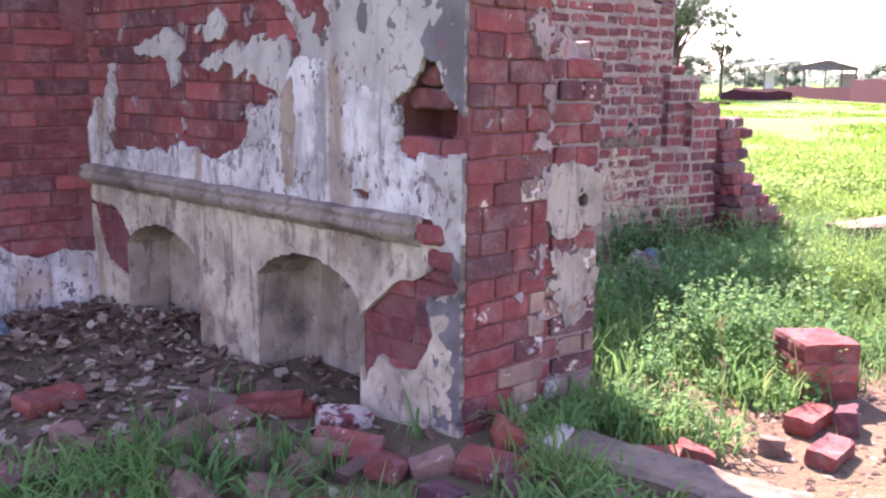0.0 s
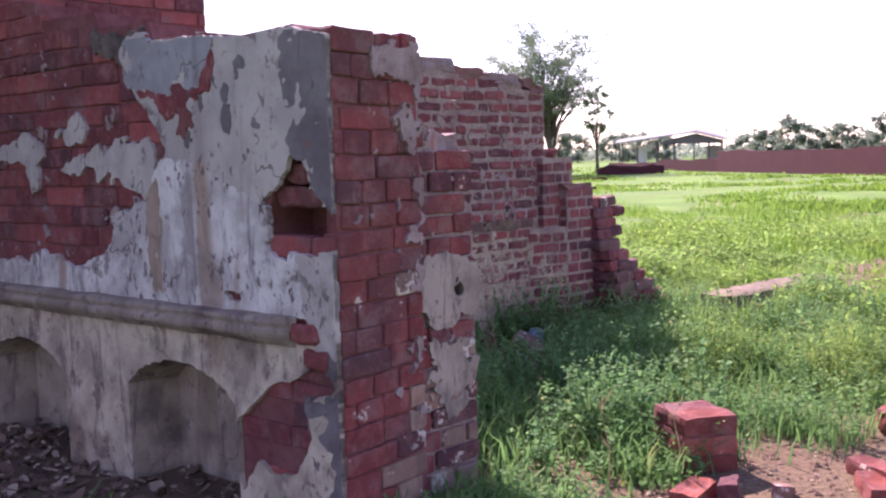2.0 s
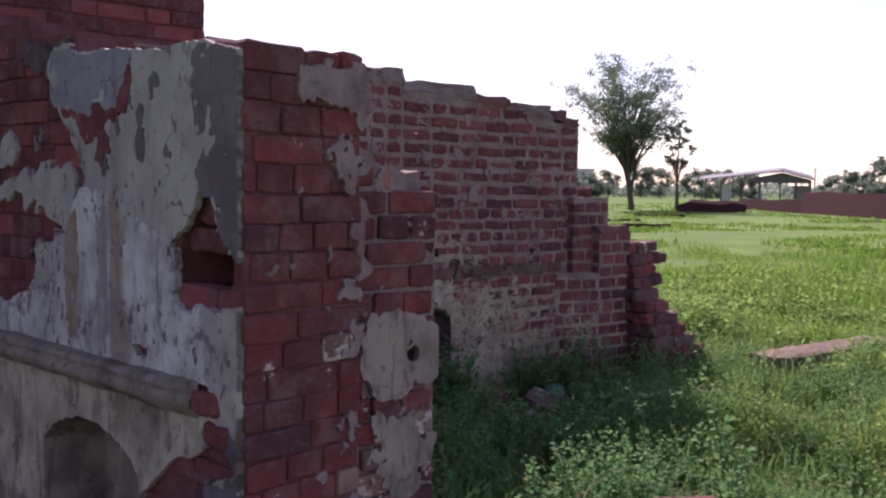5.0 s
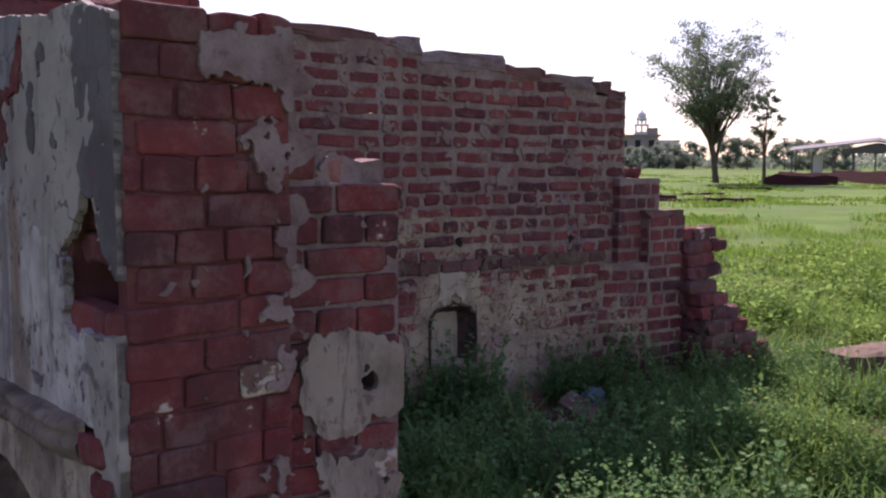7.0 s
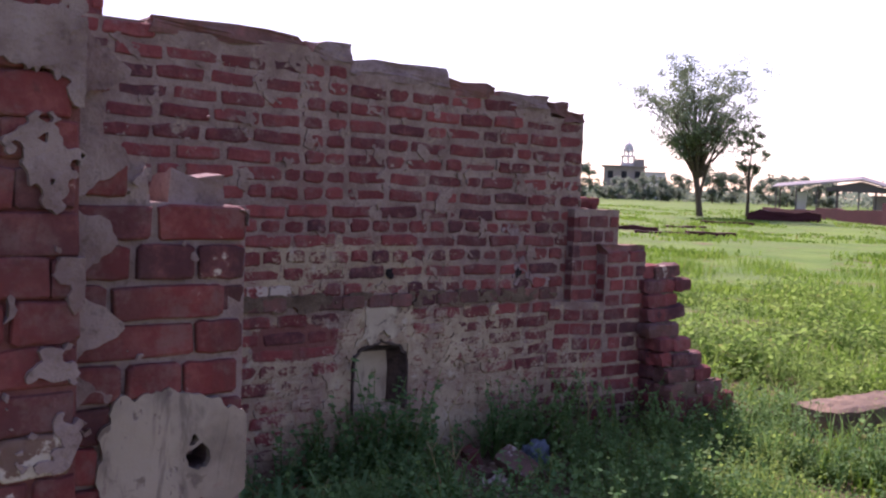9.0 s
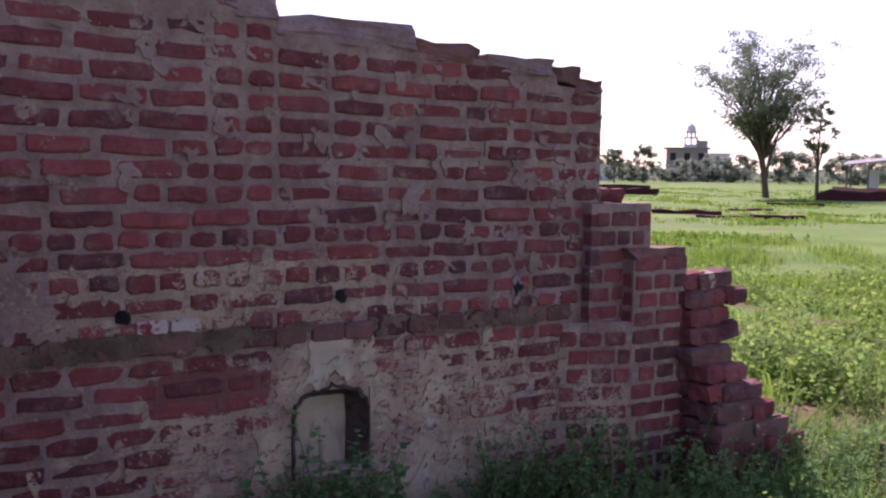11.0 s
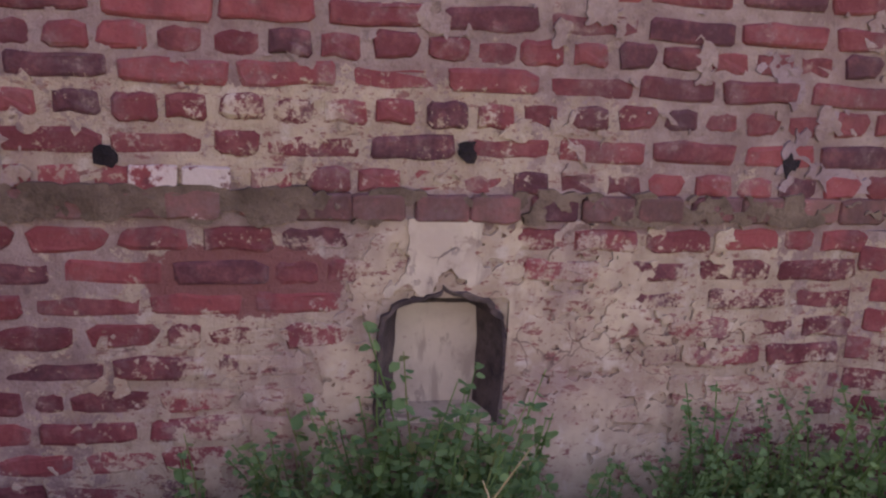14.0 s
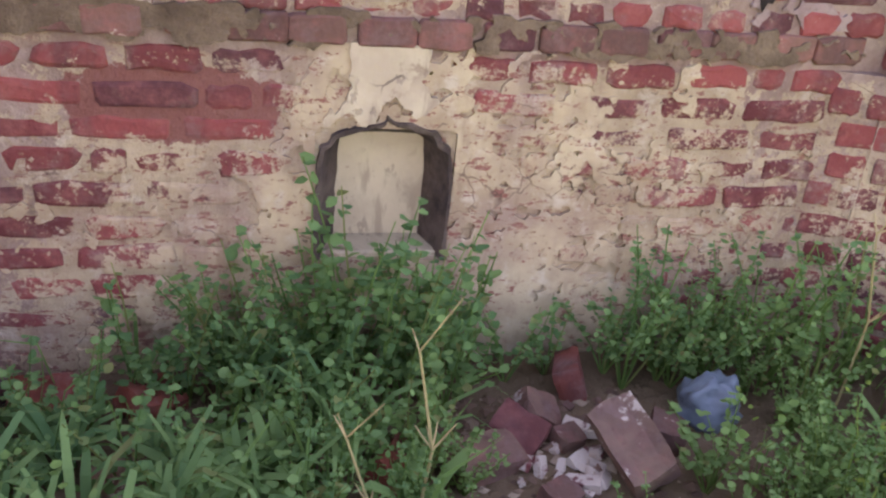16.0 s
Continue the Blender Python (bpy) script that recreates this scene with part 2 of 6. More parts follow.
# Niche plaster: stains, plus a darker tone that paints the recess shade.
NICHE_SHADE = plaster_material("stained_shaded_niche_plaster", (0.33, 0.265, 0.195), (0.235, 0.18, 0.132), (0.10, 0.077, 0.065), (0.17, 0.12, 0.08), 0.75)
NICHE_CREAM = plaster_material("niche_plaster", (0.50, 0.42, 0.29), (0.42, 0.34, 0.24), (0.30, 0.235, 0.17), (0.36, 0.28, 0.19), 0.4)
DARK_COAT = mortar_material("dark_coat", (0.050, 0.036, 0.032), (0.15, 0.11, 0.088))
GRIME = mortar_material("grimy_mortar", (0.095, 0.064, 0.041), (0.20, 0.14, 0.092))
BRICK_TAN = brick_material("tan_caked_brick", wash=0.14, dark=(0.23, 0.138, 0.092), light=(0.35, 0.245, 0.17))
HOLE_SHADE = mortar_material("hole_shade", (0.012, 0.010, 0.010), (0.03, 0.022, 0.02))


# ---- mesh helpers ----
def mesh_of(name, verts, faces, material):
    me = bpy.data.meshes.new(name)
    me.from_pydata([tuple(v) for v in verts], [], faces)
    me.materials.append(material)
    me.update()
    return me


def tri_mesh(name, verts, tris, material, smooth=False):
    """A mesh from arrays of vertices and triangles."""
    verts, tris = np.asarray(verts, np.float32), np.asarray(tris, np.int32)
    me = bpy.data.meshes.new(name)
    me.vertices.add(len(verts))
    me.vertices.foreach_set("co", verts.ravel())
    me.loops.add(tris.size)
    me.loops.foreach_set("vertex_index", tris.ravel())
    me.polygons.add(len(tris))
    me.polygons.foreach_set("loop_start", np.arange(0, tris.size, 3, dtype=np.int32))
    me.polygons.foreach_set("use_smooth", np.full(len(tris), smooth))
    me.materials.append(material)
    me.update(calc_edges=True)
    me.validate()
    return me


def child(name, data, parent, label="", m=None):
    ob = new(name, data)
    ob.parent = parent
    ob.matrix_parent_inverse = parent.matrix_basis.inverted()
    if parent.parent:
        ob.matrix_parent_inverse = (parent.parent.matrix_basis @ parent.matrix_parent_inverse @ parent.matrix_basis).inverted()
    if m is not None:
        ob.matrix_basis = m
    return tagged(ob, label)


def part(name, bm, material, parent, label="", m=None):
    me = bpy.data.meshes.new(name)
    bm.to_mesh(me)
    bm.free()
    me.materials.append(material)
    return child(name, me, parent, label, m)


def thing(name, x, y, z, label, category, group="", kind=""):
    ob = new(name)
    ob.location = (x, y, z)
    ob.empty_display_size = 0.1
    ob.matrix_basis = Matrix.Translation((x, y, z))
    return tagged(ob, label, category, group, kind)


def add_box(bm, x0, x1, y0, y1, z0, z1, bevel=0.0):
    r = bmesh.ops.create_cube(bm, size=1.0, matrix=Matrix.Translation(((x0 + x1) / 2, (y0 + y1) / 2, (z0 + z1) / 2)) @ Matrix.Diagonal((x1 - x0, y1 - y0, z1 - z0, 1)))
    if bevel:
        edges = list({e for v in r["verts"] for e in v.link_edges})
        bmesh.ops.bevel(bm, geom=edges, offset=bevel, segments=1, affect="EDGES")
    return bm


def add_prism(bm, outline, d0, d1):
    """A prism over an outline of (u, z), from depth d0 to d1 along local y."""
    a = [bm.verts.new((u, d0, z)) for u, z in outline]
    b = [bm.verts.new((u, d1, z)) for u, z in outline]
    n = len(a)
    for tri in tessellate_polygon([[Vector((u, z, 0)) for u, z in outline]]):
        bm.faces.new([a[i] for i in tri])
        bm.faces.new([b[i] for i in reversed(tri)])
    for i in range(n):
        bm.faces.new((a[i], b[i], b[(i + 1) % n], a[(i + 1) % n]))
    return bm


def finish(bm):
    bmesh.ops.recalc_face_normals(bm, faces=bm.faces[:])
    return bm


def wall_frame(x, y, dx, dy):
    """Local x along the wall, local -y out of its face, z up."""
    d = Vector((dx, dy, 0)).normalized()
    n = Vector((-d.y, d.x, 0))
    return Matrix(((d.x, n.x, 0, x), (d.y, n.y, 0, y), (0, 0, 1, 0), (0, 0, 0, 1)))


def inside(poly, u, z):
    """Signed distance to a polygon, positive within, for arrays u, z."""
    u, z = np.asarray(u, float), np.asarray(z, float)
    d, odd = np.full(u.shape, 1e9), np.zeros(u.shape, bool)
    for (ax, ay), (bx, by) in zip(poly, poly[1:] + poly[:1]):
        ex, ey = bx - ax, by - ay
        t = np.clip(((u - ax) * ex + (z - ay) * ey) / (ex * ex + ey * ey + 1e-12), 0, 1)
        d = np.minimum(d, np.hypot(u - ax - t * ex, z - ay - t * ey))
        cross = ((ay > z) != (by > z)) & (u < (bx - ax) * (z - ay) / (by - ay + 1e-12) + ax)
        odd ^= cross
    return np.where(odd, d, -d)


def rough_noise(u, z, seed, scale, size):
    out = np.zeros(u.shape)
    for i in np.ndindex(u.shape):
        p = Vector((u[i] * scale, z[i] * scale, seed))
        out[i] = 0.75 * noise.noise(p) + 0.6 * noise.noise(p * 2.3) + 0.5 * noise.noise(p * 5.1) + 0.3 * noise.noise(p * 11.3)
    return out * size


def crust(name, field, u0, u1, z0, z1, step, thick, material, parent, m, label="", seed=0.0, ragged=0.025):
    """A layer of plaster where field(u, z) is positive, with ragged edges that have thickness."""
    us, zs = np.linspace(u0, u1, round((u1 - u0) / step) + 1), np.linspace(z0, z1, round((z1 - z0) / step) + 1)
    U, Z = np.meshgrid(us, zs, indexing="ij")
    F = field(U, Z) + rough_noise(U, Z, seed, 9.0, ragged)
    bulge = rough_noise(U, Z, seed + 5, 3.0, 0.004)
    verts, index, faces = [], {}, []

    def vert(key, u, z, b):
        if key not in index:
            index[key] = len(verts)
            verts.append((u, -thick - b, z))
        return index[key]

    for i in range(len(us) - 1):
        for j in range(len(zs) - 1):
            ring = [(i, j), (i + 1, j), (i + 1, j + 1), (i, j + 1)]
            if max(F[c] for c in ring) <= 0:
                continue
            poly = []
            for c, d in zip(ring, ring[1:] + ring[:1]):
                if F[c] > 0:
                    poly.append(vert(c, U[c], Z[c], bulge[c]))
                if (F[c] > 0) != (F[d] > 0):
                    k = F[c] / (F[c] - F[d])
                    poly.append(vert((min(c, d), max(c, d)), U[c] + k * (U[d] - U[c]), Z[c] + k * (Z[d] - Z[c]), bulge[c]))
            if len(poly) > 2:
                faces.append(poly)
    count = {}
    for f in faces:
        for a, b in zip(f, f[1:] + f[:1]):
            count[(a, b)] = count.get((a, b), 0) + 1
    rim, back = [e for e in count if (e[1], e[0]) not in count], {}
    for a, b in rim:
        for v in (a, b):
            if v not in back:
                back[v] = len(verts)
                verts.append((verts[v][0], 0.006, verts[v][2]))
        faces.append([b, a, back[a], back[b]])
    return child(name, mesh_of(name, verts, faces, material), parent, label, m)


# ---- bricks ----
def brick_mesh(name, length, height, material, seed, depth=0.05, worn=0.006):
    """A worn brick: an open-backed block with chamfered, uneven front edges. Front at local y 0."""
    rnd = random.Random(seed)
    verts, l, h = [], length / 2, height / 2
    ring = []
    for sx, sz in ((-1, -1), (1, -1), (1, 1), (-1, 1)):
        cx = min(l * 0.4, 0.003 + worn * rnd.uniform(0.2, 0.9) + (0.02 if rnd.random() < 0.10 else 0))
        cz = min(h * 0.6, 0.003 + worn * rnd.uniform(0.2, 0.8))
        corner = [(sx * l, sz * (h - cz)), (sx * (l - cx), sz * h)]
        ring += (corner + [(-sx * l * 0.3, sz * h), (sx * l * 0.25, sz * h)][::-1]) if sx * sz > 0 else ([(x, z) for x, z in corner[::-1]])
    k = len(ring)
    wob = [(rnd.uniform(-1, 1), rnd.uniform(-1, 1)) for _ in ring]
    for y, inset, jig in ((depth, 0.0, 0.0), (worn * 0.9, 0.0, worn * 0.4), (worn * 0.2, worn * 0.35, worn * 0.45), (0.0, worn * 0.9, worn * 0.5)):
        for (x, z), (wx, wz) in zip(ring, wob):
            verts.append((x - math.copysign(min(inset, abs(x)), x) * (1 if abs(x) > l * 0.5 else 0.1) + wx * jig, y + rnd.uniform(-0.25, 0.25) * jig, z - math.copysign(inset, z) * min(1, abs(z) / h) + wz * jig * 0.9))
    faces = []
    for r in range(0, 3 * k, k):
        faces += [(r + i, r + (i + 1) % k, r + k + (i + 1) % k, r + k + i) for i in range(k)]
    faces.append(tuple(range(3 * k, 4 * k)))
    return mesh_of(name, verts, faces, material)


def lay_bricks(parent, m, rows, material, joined, size, keep, proud=0.0, limit=300, near=None, worn=0.006, seed=1, depth=0.05, jig=0.003, odd=None, odd_material=None):
    """Bricks on a wall's face. rows: (z, list of (u, length)). The nearest ones are parts, the rest is one joined mesh."""
    rnd = random.Random(seed)
    spots = []
    for z, bricks in rows:
        for u, length in bricks:
            if keep(u, z, length):
                spots.append((u, z, length))
    if near:
        spots.sort(key=lambda s: near(s[0], s[1]))
    meshes = {}
    base = 0.22

    def get(kind, mat):
        if (kind, mat.name) not in meshes:
            n = base if kind[0] == "s" else 0.105
            meshes[(kind, mat.name)] = brick_mesh("brick", n, size, mat, len(meshes) * 7 + seed, depth, worn)
        return meshes[(kind, mat.name)]

    rest_v, rest_f = [], []
    for i, (u, z, length) in enumerate(spots):
        kind = ("s" if length > 0.16 else "h") + str(rnd.randrange(6))
        local = Matrix.Translation((u + rnd.uniform(-jig, jig), -proud + rnd.uniform(-jig, jig) * 0.8, z + rnd.uniform(-jig, jig) * 0.6)) @ Euler((rnd.uniform(-0.03, 0.03), rnd.uniform(-0.014, 0.014), rnd.uniform(-0.010, 0.010))).to_matrix().to_4x4()
        local = local @ Matrix.Diagonal((length / (base if kind[0] == "s" else 0.105), 1, 1 + rnd.uniform(-0.05, 0.03), 1))
        mat = odd_material if odd and odd(u, z) else material
        if i < limit:
            child("brick", get(kind, mat), parent, "", m @ local)
        else:
            me, o = get(kind, material), len(rest_v)
            rest_v += [tuple(local @ v.co) for v in me.vertices]
            rest_f += [[o + k for k in p.vertices] for p in me.polygons]
    if rest_v:
        tagged(child("brickwork", mesh_of("brickwork", rest_v, rest_f, joined), parent, "", m), kind="stuff")


def bond(z0, z1, pitch, u0, u1, joint, style, seed=3, length=0.24, offset=0.0):
    """Courses of bricks. style: 'stretcher' or 'mixed'."""
    rnd = random.Random(seed)
    rows, k, z = [], 0, z0
    while z < z1:
        header = style == "mixed" and rnd.random() < 0.3
        step = length / 2 if header else length
        u = u0 - step * ((0.27 * k + offset) % 1.0)
        bricks = []
        while u < u1:
            n = step * rnd.uniform(0.92, 1.08)
            if not header and rnd.random() < 0.16:
                n = length / 2
            lo, hi = max(u, u0) + joint / 2, min(u + n, u1) - joint / 2
            if hi - lo > 0.03:
                bricks.append(((lo + hi) / 2, hi - lo))
            u += n
        rows.append((z, bricks))
        k, z = k + 1, z + pitch
    return rows


PITCH = 0.0725

# ---- wall 1: the fireplace wall with its end pier ----
AX, AY = -2.17, -1.97
A = wall_frame(AX, AY, 0.28, -2.52)  # local x runs from the back towards the front end
A_LONG, A_THICK = 2.53, 0.37


def arch(c, half, spring, rise, base, n=10):
    """An opening with a low pointed arch, as an outline from its foot round to its foot."""
    pts = [(c - half, base)]
    for i in range(n + 1):
        t = -1 + 2 * i / n
        pts.append((c + half * t, spring + rise * (1 - abs(t) ** 1.9) ** 0.75))
    return pts + [(c + half, base)]


wall_1 = thing("wall_1", AX, AY, 0.0, "ruined brick wall with flaking whitewash, a moulded shelf and two arched niches", "wall", kind="structure")
NICHES = [(-0.81, 0.30, 0.55, 0.11), (-1.845, 0.31, 0.53, 0.11)]  # centre, half width, spring, rise
bm = bmesh.new()
foot = [(-A_LONG - 0.05, -0.1)]
for c, half, spring, rise in NICHES[::-1]:
    foot += arch(c, half, spring, rise, -0.1)
foot += [(-0.05, -0.1), (-0.05, 1.02), (-A_LONG - 0.05, 1.02)]
add_prism(bm, foot, 0.008, 0.19)
add_prism(bm, [(-A_LONG - 0.05, 1.02), (-0.34, 1.02), (-0.345, 1.14), (-0.32, 1.22), (-0.27, 1.29), (-0.22, 1.34), (-A_LONG - 0.05, 1.34)], 0.008, 0.19)
add_prism(bm, [(-0.09, 1.02), (-0.05, 1.02), (-0.05, 1.34), (-0.20, 1.34), (-0.14, 1.26), (-0.09, 1.20)], 0.008, 0.19)
top = [(-0.05, 1.34), (-0.05, 1.68), (-0.07, 1.69), (-0.18, 1.705), (-0.2, 1.72), (-0.42, 1.71), (-0.60, 1.735), (-0.88, 1.74), (-0.9, 1.80), (-1.2, 1.81), (-1.22, 1.87), (-1.62, 1.88), (-1.63, 1.95), (-A_LONG - 0.05, 1.97), (-A_LONG - 0.05, 1.34)]
add_prism(bm, top[::-1], 0.008, 0.19)
add_prism(bm, [(-A_LONG - 0.05, -0.1), (-0.05, -0.1), (-0.05, 1.68), (-0.2, 1.70), (-0.88, 1.73), (-1.2, 1.80), (-1.62, 1.88), (-A_LONG - 0.05, 1.96)], 0.19, A_THICK)
part("core", finish(bm), MORTAR_DARK, wall_1, "dark mortar behind the bricks", A)

GREY = [(-1.06, 1.74), (-0.85, 1.80), (-0.6, 1.78), (0.10, 1.78), (0.10, 1.17), (-0.08, 1.19), (-0.13, 1.27), (-0.21, 1.345), (-0.30, 1.24), (-0.37, 1.18), (-0.53, 1.27), (-0.82, 1.34), (-0.90, 1.52), (-1.03, 1.60)]
TOP_A = [(-2.6, 1.95), (-1.63, 1.94), (-1.62, 1.87), (-1.22, 1.86), (-1.2, 1.80), (-0.9, 1.79), (-0.88, 1.74), (-0.60, 1.735), (-0.42, 1.715), (-0.2, 1.72), (-0.05, 1.685), (0.1, 1.68)]
WHITE = [(-2.66, 0.82), (-2.40, 1.16), (-2.24, 1.17), (-2.28, 0.95), (-1.76, 0.96), (-1.67, 1.01), (-1.37, 0.96), (-1.17, 1.03), (-1.15, 1.14), (-1.02, 1.21), (-0.92, 1.20), (-0.84, 1.36), (-0.51, 1.29), (-0.35, 1.19), (-0.31, 1.07), (-0.25, 1.03), (0.10, 1.06), (0.10, 0.82), (-1.0, 0.82)]
SCRAPS = [[(-2.02, 1.38), (-1.80, 1.44), (-1.72, 1.50), (-1.60, 1.38), (-1.69, 1.22), (-1.78, 1.34)], [(-1.55, 1.30), (-1.27, 1.40), (-0.94, 1.42), (-0.84, 1.30), (-0.92, 1.21), (-1.05, 1.25), (-1.31, 1.31)], [(-2.34, 1.14), (-2.26, 1.30), (-2.20, 1.34), (-2.22, 1.14)], [(-1.50, 1.44), (-1.36, 1.53), (-1.24, 1.47), (-1.36, 1.40)]]
BARE_R = [(-0.53, 0.50), (-0.38, 0.60), (-0.34, 0.645), (-0.25, 0.66), (-0.17, 0.71), (-0.10, 0.76), (-0.06, 0.66), (-0.18, 0.60), (-0.16, 0.51), (-0.23, 0.38), (-0.35, 0.36), (-0.41, 0.39), (-0.50, 0.27)]
BARE_L = [(-2.5, 0.70), (-2.25, 0.69), (-2.13, 0.58), (-2.14, 0.36), (-2.38, 0.42)]


def crest_a(u):
    """Height of the broken top of wall 1."""
    return np.interp(u, [p[0] for p in TOP_A], [p[1] for p in TOP_A])


def grey_field(u, z):
    return np.minimum(inside(GREY, u, z), (crest_a(u) - 0.012 - z) * 3)


def white_field(u, z):
    f = np.minimum(inside(WHITE, u, z), -inside(GREY, u, z) + 0.012)
    f = np.minimum(f, np.hypot((u + 0.5) * 0.75, (z - 0.91) * 1.5 + (u + 0.5) * 0.6) - 0.035)
    return f


def low_field(u, z):
    f = np.minimum(np.minimum(0.80 - z, z - 0.05), np.minimum(u + 2.7, 0.09 - u))
    for c, half, spring, rise in NICHES:
        f = np.minimum(f, -inside(arch(c, half, spring, rise, -0.3), u, z) * 40)
    for poly in (BARE_R, BARE_L):
        f = np.minimum(f, -inside(poly, u, z))
    return np.minimum(f, 0.05)


crust("cement_plaster", grey_field, -1.3, -0.046, 1.1, 1.85, 0.013, 0.013, CEMENT, wall_1, A, "smooth grey cement plaster", 1.0, 0.036)
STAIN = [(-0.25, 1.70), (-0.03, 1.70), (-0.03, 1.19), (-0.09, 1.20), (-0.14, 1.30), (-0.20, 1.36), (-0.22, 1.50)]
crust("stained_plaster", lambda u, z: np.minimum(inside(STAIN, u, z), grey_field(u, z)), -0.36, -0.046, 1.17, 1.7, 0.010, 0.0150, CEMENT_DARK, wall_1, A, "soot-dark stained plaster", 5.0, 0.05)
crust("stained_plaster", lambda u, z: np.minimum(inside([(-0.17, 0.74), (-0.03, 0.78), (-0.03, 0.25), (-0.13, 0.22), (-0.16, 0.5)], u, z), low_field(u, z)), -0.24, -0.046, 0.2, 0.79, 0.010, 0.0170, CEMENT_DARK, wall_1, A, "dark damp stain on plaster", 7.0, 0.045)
for k, (bu, bz, br) in enumerate(((-0.70, 1.47, 0.03), (-0.87, 1.66, 0.05))):
    crust("bare_spot", lambda u, z, bu=bu, bz=bz, br=br: np.minimum(br - np.hypot(u - bu, (z - bz) * 0.7), grey_field(u, z)), bu - 0.14, bu + 0.14, bz - 0.14, bz + 0.14, 0.010, 0.0150, MORTAR_DARK, wall_1, A, "spot of bare brick in the plaster", 70.0 + k, 0.04)
for k, (bu, bz, br) in enumerate(((-0.62, 1.525, 0.020), (-0.55, 1.605, 0.028), (-0.49, 1.47, 0.017), (-0.43, 1.62, 0.026), (-0.36, 1.45, 0.018), (-0.50, 1.54, 0.022), (-0.69, 1.41, 0.018), (-0.40, 1.36, 0.016))):
    crust("dark_blotch", lambda u, z, bu=bu, bz=bz, br=br: br * 0.7 - np.hypot(u - bu, (z - bz) * 0.6), bu - 0.1, bu + 0.1, bz - 0.12, bz + 0.12, 0.009, 0.0148, CEMENT_DARK, wall_1, A, "dark blotch on the grey plaster", 80.0 + k, 0.026)
RUN = [(-0.945, 1.21), (-0.865, 1.30), (-0.855, 1.1), (-0.865, 0.90), (-0.925, 0.88), (-0.935, 1.05)]
crust("rusty_run", lambda u, z: inside(RUN, u, z) - 0.004, -1.0, -0.8, 0.87, 1.32, 0.009, 0.0188, STREAK, wall_1, A, "brown run-off stain down the plaster", 90.0, 0.016)
CEMENT_PATCH = [(-1.04, 1.75), (-0.9, 1.78), (-0.55, 1.76), (-0.55, 1.69), (-0.60, 1.57), (-0.80, 1.545), (-1.02, 1.60)]
crust("cement_patch", lambda u, z: np.minimum(inside(CEMENT_PATCH, u, z), grey_field(u, z)), -1.1, -0.48, 1.5, 1.75, 0.012, 0.0148, CEMENT_BLUE, wall_1, A, "bluish newer cement patch", 15.0, 0.022)
SCAR = [(-0.98, 1.575), (-0.62, 1.575), (-0.58, 1.70), (-0.53, 1.70), (-0.56, 1.56), (-0.66, 1.52), (-0.80, 1.47), (-0.86, 1.52)]
crust("bare_brick_scar", lambda u, z: inside(SCAR, u, z) - 0.004, -1.0, -0.45, 1.42, 1.74, 0.010, 0.0162, RED_SKIN, wall_1, A, "strip where the plaster has fallen off the brick", 16.0, 0.03)
# Flat dark layer over the bricks: a broken gap's shade put in as colour.
BREACH = [(-1.24, 1.80), (-0.93, 1.79), (-0.91, 1.68), (-0.98, 1.655), (-1.05, 1.68), (-1.13, 1.71), (-1.22, 1.72)]
crust("broken_gap", lambda u, z: np.minimum(inside(BREACH, u, z), crest_a(u) - 0.015 - z), -1.3, -0.85, 1.6, 1.83, 0.011, 0.0085, DARK_COAT, wall_1, A, "dark layer painting the shade of a gap where bricks have fallen out", 18.0, 0.03)
STRIP = [(-0.205, 1.05), (-0.03, 1.07), (-0.03, 0.74), (-0.13, 0.76), (-0.17, 0.86)]
crust("cement_strip", lambda u, z: inside(STRIP, u, z), -0.26, -0.046, 0.70, 1.1, 0.010, 0.0200, CEMENT, wall_1, A, "grey cement strip at the wall's corner", 19.0, 0.026)
crust("whitewashed_plaster", white_field, -2.6, -0.046, 0.862, 1.42, 0.013, 0.016, WHITEWASH, wall_1, A, "peeling white plaster", 2.0, 0.038)
for k, scrap in enumerate(SCRAPS):
    crust("plaster_scrap", lambda u, z, p=scrap: inside(p, u, z) - 0.008, -2.6, -0.7, 1.1, 1.62, 0.018, 0.012, CEMENT, wall_1, A, "scrap of grey plaster", 11.0 + k, 0.05)
crust("lower_plaster", low_field, -2.62, -0.046, 0.04, 0.81, 0.016, 0.015, CREAM, wall_1, A, "stained cream plaster round the niches", 3.0, 0.014)

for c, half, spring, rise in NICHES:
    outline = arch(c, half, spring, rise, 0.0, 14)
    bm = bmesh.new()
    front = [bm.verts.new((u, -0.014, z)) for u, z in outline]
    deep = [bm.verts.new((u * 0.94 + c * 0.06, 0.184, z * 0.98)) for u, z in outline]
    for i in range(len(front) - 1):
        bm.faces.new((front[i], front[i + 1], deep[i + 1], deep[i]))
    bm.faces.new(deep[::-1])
    part("niche", finish(bm), NICHE_SHADE, wall_1, "arched niche with stained plaster, the recess shade put into its colour", A)

bm = bmesh.new()
PROFILE = [(0.0, 0.866), (0.030, 0.862), (0.046, 0.853), (0.049, 0.842), (0.040, 0.836), (0.053, 0.828), (0.058, 0.814), (0.052, 0.799), (0.036, 0.790), (0.032, 0.781), (0.016, 0.774), (0.0, 0.770)]
rings = []
